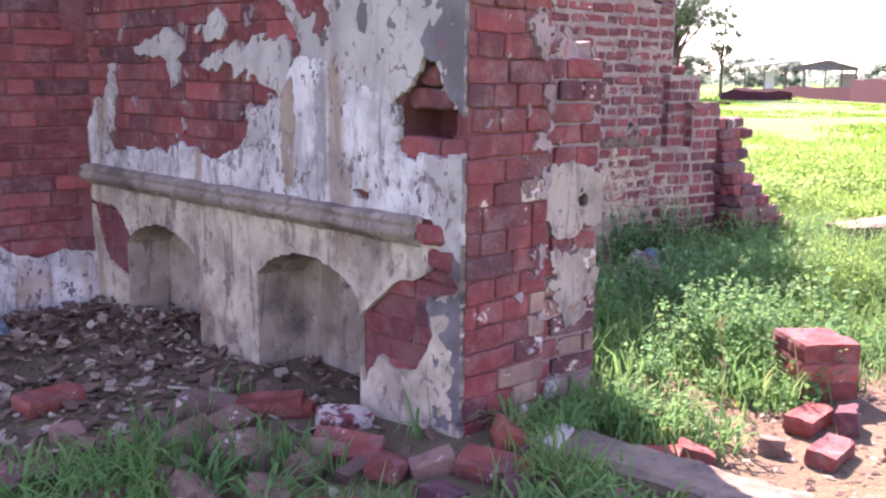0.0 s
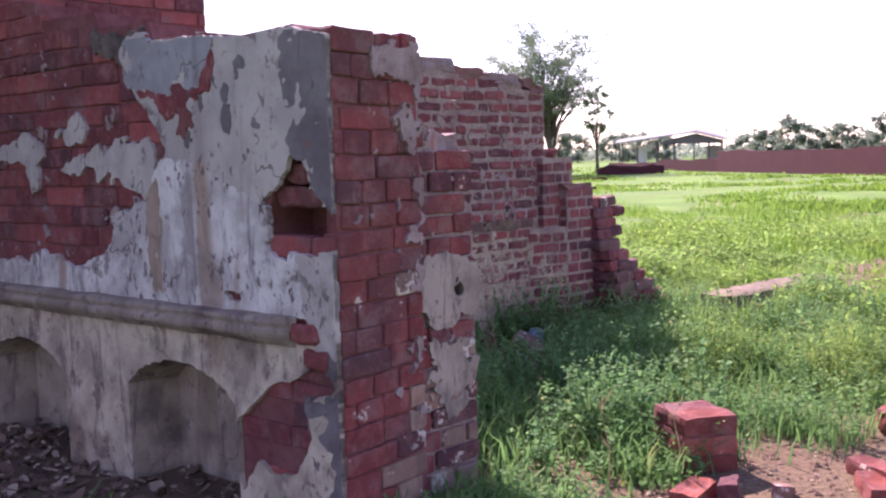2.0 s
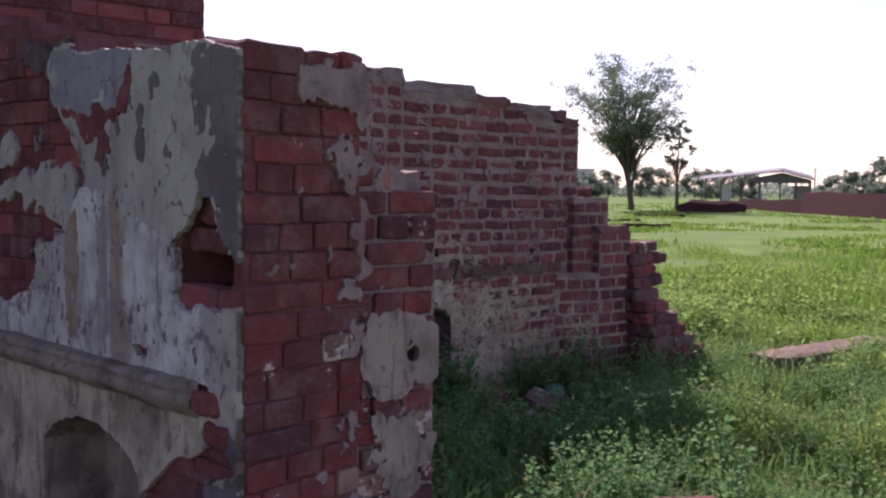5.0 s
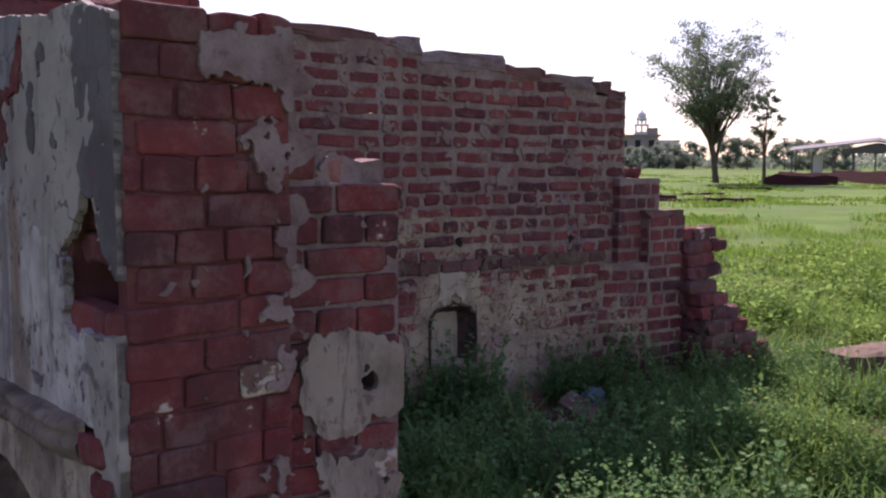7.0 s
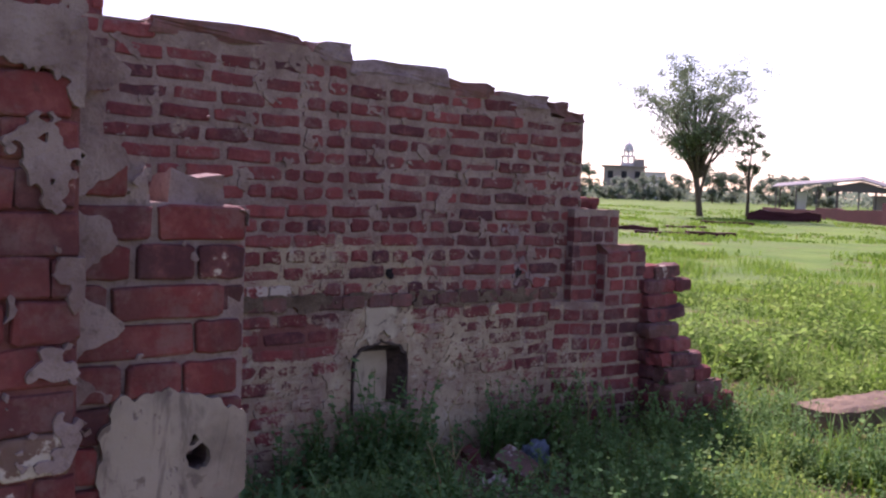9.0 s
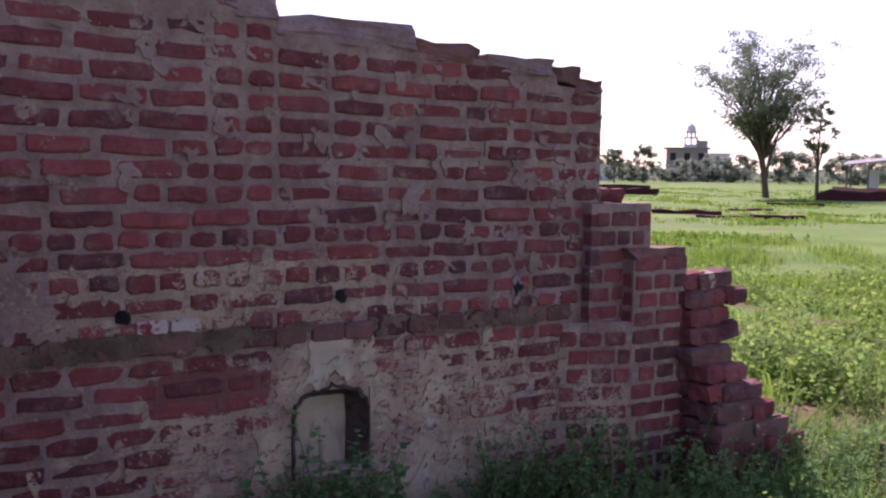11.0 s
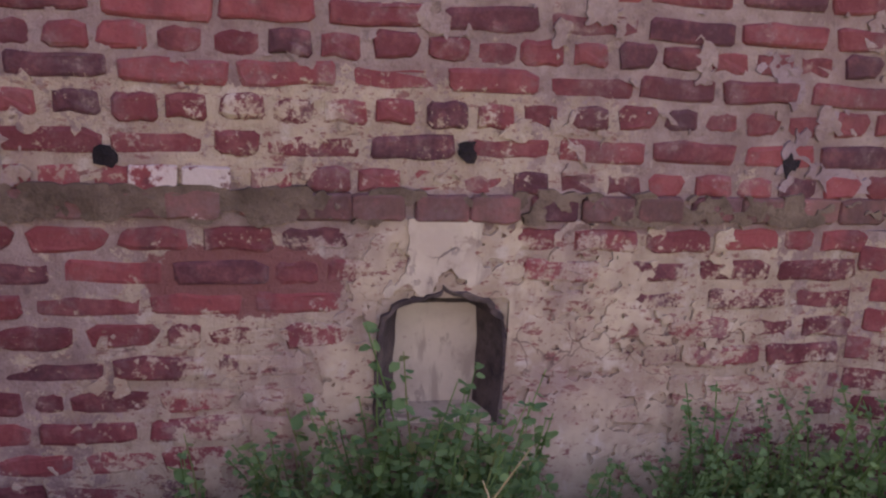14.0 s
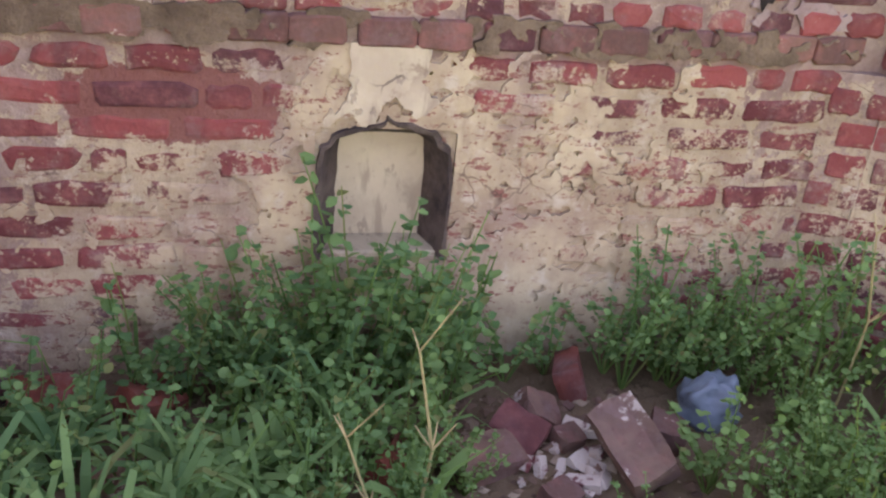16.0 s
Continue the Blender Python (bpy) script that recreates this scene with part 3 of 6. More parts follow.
for i in range(61):
    u = -0.225 - i * (A_LONG - 0.215) / 60
    chip = (0.45, 0.8, 1)[min(i, 2)] * (1 - 0.22 * max(0, noise.noise((u * 6, 3, 1))))
    rings.append([bm.verts.new((u + (0.05 * noise.noise((d * 50, z * 30, 2)) if i == 0 else 0), -0.012 - d * chip + 0.008 * noise.noise((u * 9, d * 60, 1)), z + 0.008 * noise.noise((u * 6, z * 30, 4)))) for d, z in PROFILE])
for a, b in zip(rings, rings[1:]):
    for i in range(len(PROFILE) - 1):
        bm.faces.new((a[i], b[i], b[i + 1], a[i + 1])).smooth = True
bm.faces.new(rings[0])
bm.faces.new(rings[-1][::-1])
part("shelf_moulding", finish(bm), MOULDING, wall_1, "rounded plaster shelf moulding", A)


def bare_a(u, z, length):
    if z > 1.66 + max(0, (-u - 0.85) * 0.3):
        return False
    cover = max(float(grey_field(u, z)), float(white_field(u, z)))
    if z < 0.84:
        cover = float(low_field(u, z))
        for c, half, spring, rise in NICHES:
            if abs(u - c) < half + length / 2 and z < spring + rise + 0.02:
                return False
    if -0.36 < u < -0.03 and 1.10 < z < 1.34:
        return False
    return cover < 0.045


rows = bond(0.20, 1.97, PITCH, -A_LONG, -0.05, 0.006, "mixed", 5, 0.245)
lay_bricks(wall_1, A, rows, BRICK_OLD, BRICK_OLD_JOINED, 0.068, bare_a, 0.0, 300, lambda u, z: -u, seed=11, worn=0.006)
lay_bricks(wall_1, A, [(0.818, [(-0.165, 0.115)]), (0.748, [(-0.12, 0.10)])], BRICK_PIER, BRICK_OLD_JOINED, 0.062, lambda u, z, n: True, 0.034, seed=18, worn=0.014, jig=0.008)
rows = [(1.065, [(-0.20, 0.22)]), (1.215, [(-0.21, 0.21)]), (1.288, [(-0.20, 0.14)])]
lay_bricks(wall_1, A @ Matrix.Translation((0, 0.022, 0)), rows, BRICK_OLD, BRICK_OLD_JOINED, 0.062, lambda u, z, n: True, 0.0, seed=17, worn=0.012)

crust("mortar_smear", lambda u, z: np.where(z < 0.9, -0.066, -0.046) - 0.5 * (z > 1.66 + np.maximum(0, (-u - 0.85) * 0.3)), -A_LONG, -0.40, 0.9, 1.93, 0.013, 0.004, MORTAR_PALE, wall_1, A, "old mortar smeared over bricks", 51.0, 0.085)

# End pier: the front end of wall 1.
E = A @ Matrix.Translation((-0.05, 0, 0)) @ Matrix.Rotation(radians(90), 4, "Z")
rows = bond(0.14, 1.69, PITCH, 0.0, A_THICK, 0.006, "mixed", 8, 0.235)


def pier_keep(u, z, length):
    return not (z < 0.24 and u > 0.28)


lay_bricks(wall_1, E, rows, BRICK_PIER, BRICK_OLD_JOINED, 0.0695, pier_keep, 0.011, seed=21, worn=0.007, depth=0.06, jig=0.004,
           odd=lambda u, z: u > 0.24 and (z < 0.62 or 0.9 < z < 0.98), odd_material=BRICK_TAN)

PIER_SMEAR = [(0.24, 1.70), (0.39, 1.70), (0.39, 0.35), (0.30, 0.35), (0.27, 0.9), (0.30, 1.2)]
crust("mortar_smear", lambda u, z: inside(PIER_SMEAR, u, z) * 0.4 - 0.026, 0.12, 0.375, 0.35, 1.69, 0.008, 0.019, MORTAR_PALE, wall_1, E, "old grey mortar smeared over the bricks", 41.0, 0.055)
CAP = [(0.15, 1.70), (0.39, 1.70), (0.39, 1.52), (0.30, 1.55), (0.17, 1.56)]
crust("cement_cap", lambda u, z: np.minimum(inside(CAP, u, z), (1.655 - z) * 3), 0.1, 0.372, 1.44, 1.66, 0.009, 0.020, MORTAR_PALE, wall_1, E, "pale cement daubed over the pier's top courses", 44.0, 0.07)
crust("mortar_smear", lambda u, z: -0.060 + 0 * u, 0.0, 0.30, 0.30, 1.6, 0.010, 0.0165, MORTAR_PALE, wall_1, E, "thin old mortar on the bricks", 43.0, 0.085)

# Jamb: the broken second thickness beside the pier, with a socket hole in a plaster patch.
jamb = thing("wall_2", -1.64, -1.78, 0.0, "broken brick jamb with a plaster patch round a square socket hole", "wall", kind="structure")
J = wall_frame(-1.80, -1.80, 1, 0)
bm = bmesh.new()
add_prism(bm, [(-0.12, -0.1), (0.325, -0.1), (0.325, 0.85), (-0.12, 0.85)], 0.010, 0.55)
add_prism(bm, [(-0.12, 0.85), (0.21, 0.85), (0.21, 0.93), (-0.12, 0.93)], 0.010, 0.55)
add_prism(bm, [(0.265, 0.85), (0.325, 0.85), (0.325, 0.93), (0.265, 0.93)], 0.010, 0.55)
add_prism(bm, [(-0.12, 0.93), (0.325, 0.93), (0.325, 1.345), (0.14, 1.35), (0.13, 1.42), (0.06, 1.43), (0.05, 1.55), (0.0, 1.66), (-0.12, 1.66)], 0.010, 0.55)
add_prism(bm, [(0.21, 0.85), (0.265, 0.85), (0.265, 0.93), (0.21, 0.93)], 0.10, 0.55)
part("core", finish(bm), MORTAR_PALE, jamb, "grey mortar behind the bricks", J)
PATCH = [(0.06, 0.82), (0.055, 0.95), (0.09, 1.0), (0.20, 1.012), (0.26, 0.99), (0.34, 0.94), (0.34, 0.85), (0.30, 0.79), (0.24, 0.80), (0.20, 0.74), (0.10, 0.75)]


def patch_field(u, z):
    return np.minimum(inside(PATCH, u, z), np.maximum(np.abs(u - 0.237) - 0.026, np.abs(z - 0.89) - 0.036))


crust("plaster_patch", patch_field, 0.0, 0.327, 0.68, 1.03, 0.008, 0.013, DAUB, jamb, J, "pale plaster patch", 6.0, 0.034)
crust("mortar_smear", lambda u, z: np.minimum(0.045 + 0.045 * np.cos(z * 2 * math.pi / (2 * PITCH) + 1.0) - u, (z - 0.98) * 0.3), 0.0, 0.33, 0.90, 1.66, 0.009, 0.009, MORTAR_PALE, jamb, J, "grey mortar left between broken bricks", 47.0, 0.030)
crust("mortar_smear", lambda u, z: -0.055 + 0 * u, 0.0, 0.325, 0.32, 1.6, 0.009, 0.007, MORTAR_PALE, jamb, J, "thin old mortar on the bricks", 48.0, 0.08)
crust("pale_coat", lambda u, z: inside([(0.02, 0.78), (0.33, 0.78), (0.33, 0.36), (0.15, 0.40), (0.05, 0.5)], u, z) * 0.5 - 0.036, 0.0, 0.33, 0.32, 0.8, 0.009, 0.010, DAUB, jamb, J, "pale limewash on the jamb", 49.0, 0.05)
rows = bond(0.155, 1.68, PITCH, 0.0, 0.325, 0.011, "mixed", 9, 0.235)


def jamb_keep(u, z, length):
    if u + length / 2 > 0.15 and z > 1.33 or u + length / 2 > 0.08 and z > 1.42 or z > 1.62:
        return False
    return float(inside(PATCH, u, z)) < 0.04


lay_bricks(jamb, J, rows, BRICK_PIER, BRICK_OLD_JOINED, 0.063, jamb_keep, 0.004, seed=31, worn=0.006, jig=0.005, odd=lambda u, z: z < 0.72 and u > 0.1, odd_material=BRICK_TAN)
JS = wall_frame(-1.475, -1.80, 0, 1)
rows = bond(0.30, 1.34, PITCH, 0.0, 0.55, 0.014, "mixed", 19, 0.235)
lay_bricks(jamb, JS, rows, BRICK_OLD, BRICK_OLD_JOINED, 0.060, lambda u, z, n: True, 0.0, seed=33, worn=0.008)
# ---- wall 3: the niche wall ----
wall_3 = thing("wall_3", -0.3, 0.0, 0.0, "weathered red brick wall with wide mortar joints, limewash traces and a small arched niche", "wall", kind="structure")
B = wall_frame(0, 0, 1, 0)
NB = dict(c=-0.025, half=0.133, spring=0.672, rise=0.0, base=0.43)
n_out = [(NB["c"] - 0.133, 0.40), (NB["c"] - 0.133, 0.60), (NB["c"] - 0.126, 0.640), (NB["c"] - 0.105, 0.670), (NB["c"] - 0.065, 0.688), (NB["c"] - 0.022, 0.697), (NB["c"] - 0.004, 0.712), (NB["c"] + 0.022, 0.699), (NB["c"] + 0.065, 0.688), (NB["c"] + 0.105, 0.670), (NB["c"] + 0.126, 0.640), (NB["c"] + 0.133, 0.60), (NB["c"] + 0.133, 0.40)]
B_L, B_R, B_T = -1.80, 1.13, 0.36
TOP_B = [(B_L, 1.95), (-1.10, 1.95), (-1.08, 1.93), (-0.42, 1.935), (-0.40, 1.915), (-0.22, 1.91), (-0.21, 1.85), (0.29, 1.85), (0.30, 1.825), (0.58, 1.82), (0.60, 1.80), (0.90, 1.79), (0.91, 1.75), (B_R, 1.735)]
bm = bmesh.new()
add_prism(bm, [(B_L, -0.1), (NB["c"] - 0.133, -0.1), (NB["c"] - 0.133, 0.9), (B_L, 0.9)], 0.005, 0.22)
add_prism(bm, [(NB["c"] + 0.133, -0.1), (B_R, -0.1), (B_R, 0.9), (NB["c"] + 0.133, 0.9)], 0.005, 0.22)
add_prism(bm, [(NB["c"] - 0.133, -0.1), (NB["c"] + 0.133, -0.1), (NB["c"] + 0.133, 0.40), (NB["c"] - 0.133, 0.40)], 0.005, 0.22)
add_prism(bm, n_out[1:-1] + [(NB["c"] + 0.133, 0.9), (NB["c"] - 0.133, 0.9)], 0.005, 0.22)
add_prism(bm, [(B_L, 0.9), (B_R, 0.9)] + TOP_B[::-1], 0.005, 0.22)
add_prism(bm, [(B_L, -0.1), (B_R, -0.1)] + TOP_B[::-1], 0.22, B_T)
part("core", finish(bm), MORTAR_B, wall_3, "pale lime mortar", B)


def in_niche(u, z, length, pad=0.0):
    return abs(u - NB["c"]) < 0.133 + length / 2 + pad and 0.42 - 0.03 < z < 0.745


def top_b(u):
    return float(np.interp(u, [p[0] for p in TOP_B], [p[1] for p in TOP_B]))


def keep_b(u, z, length):
    if in_niche(u, z, length) or z + 0.028 > top_b(u) + 0.005:
        return False
    if z < 1.0 and z > 0.92 and -0.67 < u < -0.46:
        return False
    if abs(u) < 0.16 and 0.74 < z < 0.86 and u < 0.06:
        return False
    return not (abs(z - 0.885) < 0.03)




def courses_b():
    """Courses of wall 3: headers and stretchers in turn below, mostly stretchers above, with straight joints at an old repair."""
    rnd = random.Random(14)
    plan = [(0.818 - 0.0685 * k, 0.205, 0.07 * k, "") for k in range(9)]
    plan += [(0.940, 0.103, 0.045, ""), (1.010, 0.200, 0.107, ""), (1.080, 0.103, 0.045, ""), (1.148, 0.206, 0.083, ""), (1.209, 0.104, 0.045, ""), (1.268, 0.207, 0.022, "")]
    plan += [(1.343 + 0.0718 * k, 0.203, 0.093 * (k % 2) + 0.02 * k, "cut") for k in range(9)]
    rows = []
    for z, step, shift, cut in plan:
        if z < 0.85 and int(z * 100) % 2:
            step = 0.16
        u, bricks = B_L - step + (shift % step), []
        while u < B_R:
            n = step * rnd.uniform(0.93, 1.07) * (0.52 if step > 0.15 and rnd.random() < 0.14 else 1)
            b = u + n
            for c in (-0.43, -0.325, -0.22) if cut else ():
                if u < c - 0.045 and c < b + 0.045:
                    b = c
            lo, hi = max(u, B_L) + 0.0085, min(b, B_R) - 0.0085
            if hi - lo > 0.03:
                bricks.append(((lo + hi) / 2, hi - lo))
            u = b
        rows.append((z, bricks))
    return rows


rows = courses_b()
lay_bricks(wall_3, B, rows, BRICK_LIME, BRICK_LIME_JOINED, 0.0525, keep_b, 0.0, 300, lambda u, z: abs(u + 0.05) + 0.3 * abs(z - 0.9), seed=41, worn=0.0115, jig=0.006)
crust("mortar_smear", lambda u, z: np.where(z > 1.32, -0.034, -0.040) - 0.04 * (z > np.interp(u, [p[0] for p in TOP_B], [p[1] - 0.03 for p in TOP_B])), B_L, B_R, 0.92, 1.93, 0.011, 0.0025, MORTAR_B, wall_3, B, "mortar smeared over brick edges", 61.0, 0.085)


def coat_field(u, z):
    """Where the limewash still holds: thick beside the niche, gone on a dark patch and towards the ends."""
    f = np.interp(u, [-1.3, -0.75, -0.32, -0.2, 0.25, 0.5, 0.9, 1.13], [-0.054, -0.036, -0.020, 0.012, 0.012, -0.010, -0.040, -0.052])
    f = f + np.interp(z, [0.2, 0.55, 0.62, 0.86], [0.010, 0.012, 0.0, -0.012])
    f = f - 0.085 * np.exp(-(((u + 0.46) / 0.24) ** 2 + ((z - 0.73) / 0.085) ** 2) ** 2)
    f = np.where((np.abs(u - NB["c"]) < 0.143) & (z < 0.69) & (z > 0.40), -1, f)
    return f


crust("limewash_coat", coat_field, -1.3, 1.13, 0.15, 0.862, 0.0085, 0.0022, LIMECOAT, wall_3, B, "flaking cream limewash", 63.0, 0.062)
# String course of headers, slightly proud.
rnd = random.Random(44)
rows = [(0.888, [(-1.75 + 0.122 * i + rnd.uniform(-0.008, 0.008), rnd.uniform(0.104, 0.119)) for i in range(23)])]
lay_bricks(wall_3, B, rows, BRICK_DIRT_SHADE, BRICK_LIME_JOINED, 0.060, lambda u, z, n: True, 0.008, 300, seed=43, worn=0.007, depth=0.07, jig=0.005)
crust("grime", lambda u, z: np.interp(u, [-1.8, -0.6, 0.2, 1.0], [0.02, 0.008, -0.002, -0.002]) - np.maximum(0, np.abs(z - 0.888) - 0.03) * 3, B_L, 1.0, 0.845, 0.93, 0.009, 0.0105, GRIME, wall_3, B, "dirty mortar caked on the ledge", 65.0, 0.06)

# Niche: rim and reveals in one dark mottled colour, plaster back.
bm = bmesh.new()
cx, cz = NB["c"], 0.56
fine = []
for (ua, za), (ub, zb) in zip(n_out, n_out[1:]):
    for k in range(5):
        u, z = ua + (ub - ua) * k / 5, za + (zb - za) * k / 5
        fine.append((u + 0.009 * noise.noise((u * 40, z * 40, 1)), z + 0.007 * noise.noise((u * 40, z * 40, 5))))
n_out = fine + [n_out[-1]]
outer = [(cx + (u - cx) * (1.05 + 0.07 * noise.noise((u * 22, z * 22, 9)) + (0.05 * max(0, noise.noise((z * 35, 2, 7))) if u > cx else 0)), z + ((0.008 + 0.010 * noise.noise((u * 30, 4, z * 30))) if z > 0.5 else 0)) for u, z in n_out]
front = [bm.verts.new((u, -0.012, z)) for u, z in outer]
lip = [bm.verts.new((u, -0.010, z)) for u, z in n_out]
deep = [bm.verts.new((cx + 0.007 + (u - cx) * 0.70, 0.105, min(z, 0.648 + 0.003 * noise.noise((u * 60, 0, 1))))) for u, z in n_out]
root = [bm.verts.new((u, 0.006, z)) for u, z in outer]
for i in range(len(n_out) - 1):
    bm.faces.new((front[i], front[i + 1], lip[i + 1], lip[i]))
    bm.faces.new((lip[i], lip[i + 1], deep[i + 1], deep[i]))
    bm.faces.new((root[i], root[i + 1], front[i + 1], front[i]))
part("niche_rim", finish(bm), DARK_COAT, wall_3, "dark rim of the niche", B)
bm = bmesh.new()
back = [bm.verts.new((cx + 0.007 + (u - cx) * 0.9, 0.103, min(z, 0.68))) for u, z in n_out]
bm.faces.new(back)
part("niche_back", finish(bm), NICHE_CREAM, wall_3, "cream plastered back of the niche", B)
part("niche_sill", add_box(bmesh.new(), cx - 0.125, cx + 0.125, 0.012, 0.11, 0.385, 0.412, 0.004), NICHE_CREAM, wall_3, "", B)
OVER = [(-0.12, 0.89), (0.05, 0.89), (0.045, 0.80), (0.075, 0.745), (0.03, 0.725), (-0.02, 0.752), (-0.08, 0.72), (-0.15, 0.70), (-0.11, 0.78)]
crust("plaster_patch", lambda u, z: np.minimum(inside(OVER, u, z), -inside(n_out, u, z) - 0.012), -0.25, 0.12, 0.66, 0.865, 0.009, 0.006, NICHE_CREAM, wall_3, B, "cream plaster above the niche", 21.0, 0.03)
SMEAR = [(0.64, 1.25), (0.70, 1.24), (0.78, 1.12), (0.83, 1.0), (1.06, 0.965), (1.04, 0.93), (0.76, 0.93), (0.74, 1.06)]
crust("cement_smear", lambda u, z: inside(SMEAR, u, z) - 0.022, 0.55, 1.1, 0.93, 1.3, 0.008, 0.0035, MORTAR_PALE, wall_3, B, "grey mortar smear", 22.0, 0.11)
LEFT = [(-1.30, 1.18), (-1.0, 1.18), (-0.93, 1.06), (-0.86, 0.98), (-1.0, 0.925), (-1.30, 0.92)]
crust("plaster_patch", lambda u, z: inside(LEFT, u, z), -1.35, -0.8, 0.92, 1.24, 0.009, 0.004, MORTAR_B, wall_3, B, "pale mortar remnant", 23.0, 0.10)
# Flattened near-black blobs: the dark inside socket holes put in as colour.
for u, z in ((0.01, 1.005), (-0.70, 0.985), (0.735, 0.99)):
    bm = bmesh.new()
    bmesh.ops.create_icosphere(bm, subdivisions=2, radius=0.019)
    for v in bm.verts:
        v.co = Vector((v.co.x, v.co.y * 0.14, v.co.z * 1.05)) * (1 + 1.3 * noise.noise(v.co * 75 + Vector((u, 0, 0))))
    part("peg_hole_shade", bm, HOLE_SHADE, wall_3, "near-black blob painting the shade inside a socket hole", B @ Matrix.Translation((u, -0.004, z)))
rows = [(0.938, [(-0.612, 0.092), (-0.510, 0.092)])]
lay_bricks(wall_3, B, rows, BRICK_WHITE, BRICK_LIME_JOINED, 0.054, lambda u, z, n: True, 0.006, seed=47, worn=0.004)
# Broken top: loose upper course and cement capping.
rnd = random.Random(77)


def lump(parent, name, material, x, y, z, sx, sy, sz, seed, label=""):
    bm = bmesh.new()
    bmesh.ops.create_cube(bm, size=1.0)
    bmesh.ops.subdivide_edges(bm, edges=bm.edges[:], cuts=3, use_grid_fill=True)
    for v in bm.verts:
        w = Vector((v.co.x * sx, v.co.y * sy, v.co.z * sz))
        p = Vector((x, y, z)) + w
        v.co = w + Vector((noise.noise(p * 19 + Vector((seed, 0, 0))) * sx * 0.10, noise.noise(p * 19 + Vector((0, seed, 0))) * sy * 0.10, noise.noise(p * 17 + Vector((0, 0, seed))) * min(sz, 0.1) * 0.34))
    return part(name, bm, material, parent, label, Matrix.Translation((x, y, z)))


lump(jamb, "mortar_lump", MORTAR_PALE, -1.565, -1.71, 1.372, 0.10, 0.11, 0.065, 6, "lump of pale mortar left on the broken ledge")
lump(wall_3, "coping", MORTAR_PALE, 0.04, 0.172, 1.868, 0.49, 0.34, 0.085, 1, "broken grey cement coping")
for x, n, z, mat in ((0.43, 0.26, 1.838, BRICK_DIRT_SHADE), (0.74, 0.30, 1.815, MORTAR_PALE), (0.95, 0.12, 1.795, BRICK_DIRT_SHADE), (-0.30, 0.17, 1.925, MORTAR_PALE), (-0.75, 0.6, 1.945, BRICK_DIRT_SHADE)):
    lump(wall_3, "coping_piece", mat, x, 0.170, z, n, 0.335, 0.062, x * 9)
lump(wall_3, "coping_piece", BRICK_DIRT_SHADE, 1.06, 0.155, 1.755, 0.13, 0.32, 0.05, 4)

# Back of the ruin: tall wall behind the fireplace room.
wall_4 = thing("wall_4", -2.6, 0.5, 0.0, "tall red brick wall, whitewashed at its foot", "wall", kind="structure")
K = wall_frame(-5.44, 0.50, 1, 0)
bm = bmesh.new()
add_box(bm, 0, 4.355, 0.008, 0.40, -0.1, 3.35)
part("core", bm, MORTAR_DARK, wall_4, "dark mortar behind the bricks", K)
rows = bond(0.20, 3.33, PITCH, 0.0, 4.355, 0.010, "stretcher", 51, 0.24, 0.2)
lay_bricks(wall_4, K, rows, BRICK_OLD, BRICK_OLD_JOINED, 0.064, lambda u, z, n: u < 2.98 or z > 1.8, 0.0, 300, lambda u, z: abs(u - 2.6) + 0.8 * abs(z - 0.9), seed=53, worn=0.006)
FOOT = [(-0.1, 0.05), (4.0, 0.05), (4.0, 0.47), (2.85, 0.46), (2.70, 0.44), (2.55, 0.50), (2.50, 0.58), (2.1, 0.55), (-0.1, 0.6)]
crust("whitewashed_foot", lambda u, z: inside(FOOT, u, z), 1.0, 3.05, 0.05, 0.68, 0.02, 0.012, WHITEWASH, wall_4, K, "whitewashed plaster foot", 31.0, 0.02)
KR = wall_frame(-1.082, 0.5, 0, 1)
rows = bond(1.8, 3.33, PITCH, 0.0, 0.4, 0.010, "mixed", 55, 0.22)
lay_bricks(wall_4, KR, rows, BRICK_OLD, BRICK_OLD_JOINED, 0.064, lambda u, z, n: True, 0.0, seed=57)

# ---- wall 5: the ruined, stepped end ----
wall_5 = thing("wall_5", 1.35, 0.0, 0.0, "ruined stepped brick wall end, worn and broken", "wall", kind="structure")
bm = bmesh.new()
add_box(bm, 1.05, 1.362, -0.046, 0.34, -0.1, 1.305)
add_box(bm, 1.215, 1.505, -0.112, 0.32, -0.1, 1.085)
a = [bm.verts.new((x, y, z)) for z in (-0.1, 0.845) for x, y in ((0.94, 0.003), (1.215, -0.110), (1.215, 0.3), (0.94, 0.3))]
for f in ((0, 1, 2, 3), (7, 6, 5, 4), (0, 4, 5, 1), (1, 5, 6, 2), (2, 6, 7, 3), (3, 7, 4, 0)):
    bm.faces.new([a[i] for i in f])
part("core", finish(bm), MORTAR_B, wall_5, "grey mortar behind the bricks")
F1, F2 = wall_frame(1.05, -0.050, 1, 0), wall_frame(1.215, -0.116, 1, 0)
lay_bricks(wall_5, F1, bond(0.88, 1.30, PITCH, 0.0, 0.315, 0.014, "mixed", 61, 0.15), BRICK_OLD, BRICK_OLD_JOINED, 0.056, lambda u, z, n: True, 0.0, seed=63, worn=0.0065)
lay_bricks(wall_5, F2, bond(0.20, 1.08, PITCH, 0.0, 0.295, 0.014, "mixed", 65, 0.20), BRICK_OLD, BRICK_OLD_JOINED, 0.056, lambda u, z, n: True, 0.0, seed=67, worn=0.0065)
FD = wall_frame(0.94, 0.0, 0.275, -0.113)
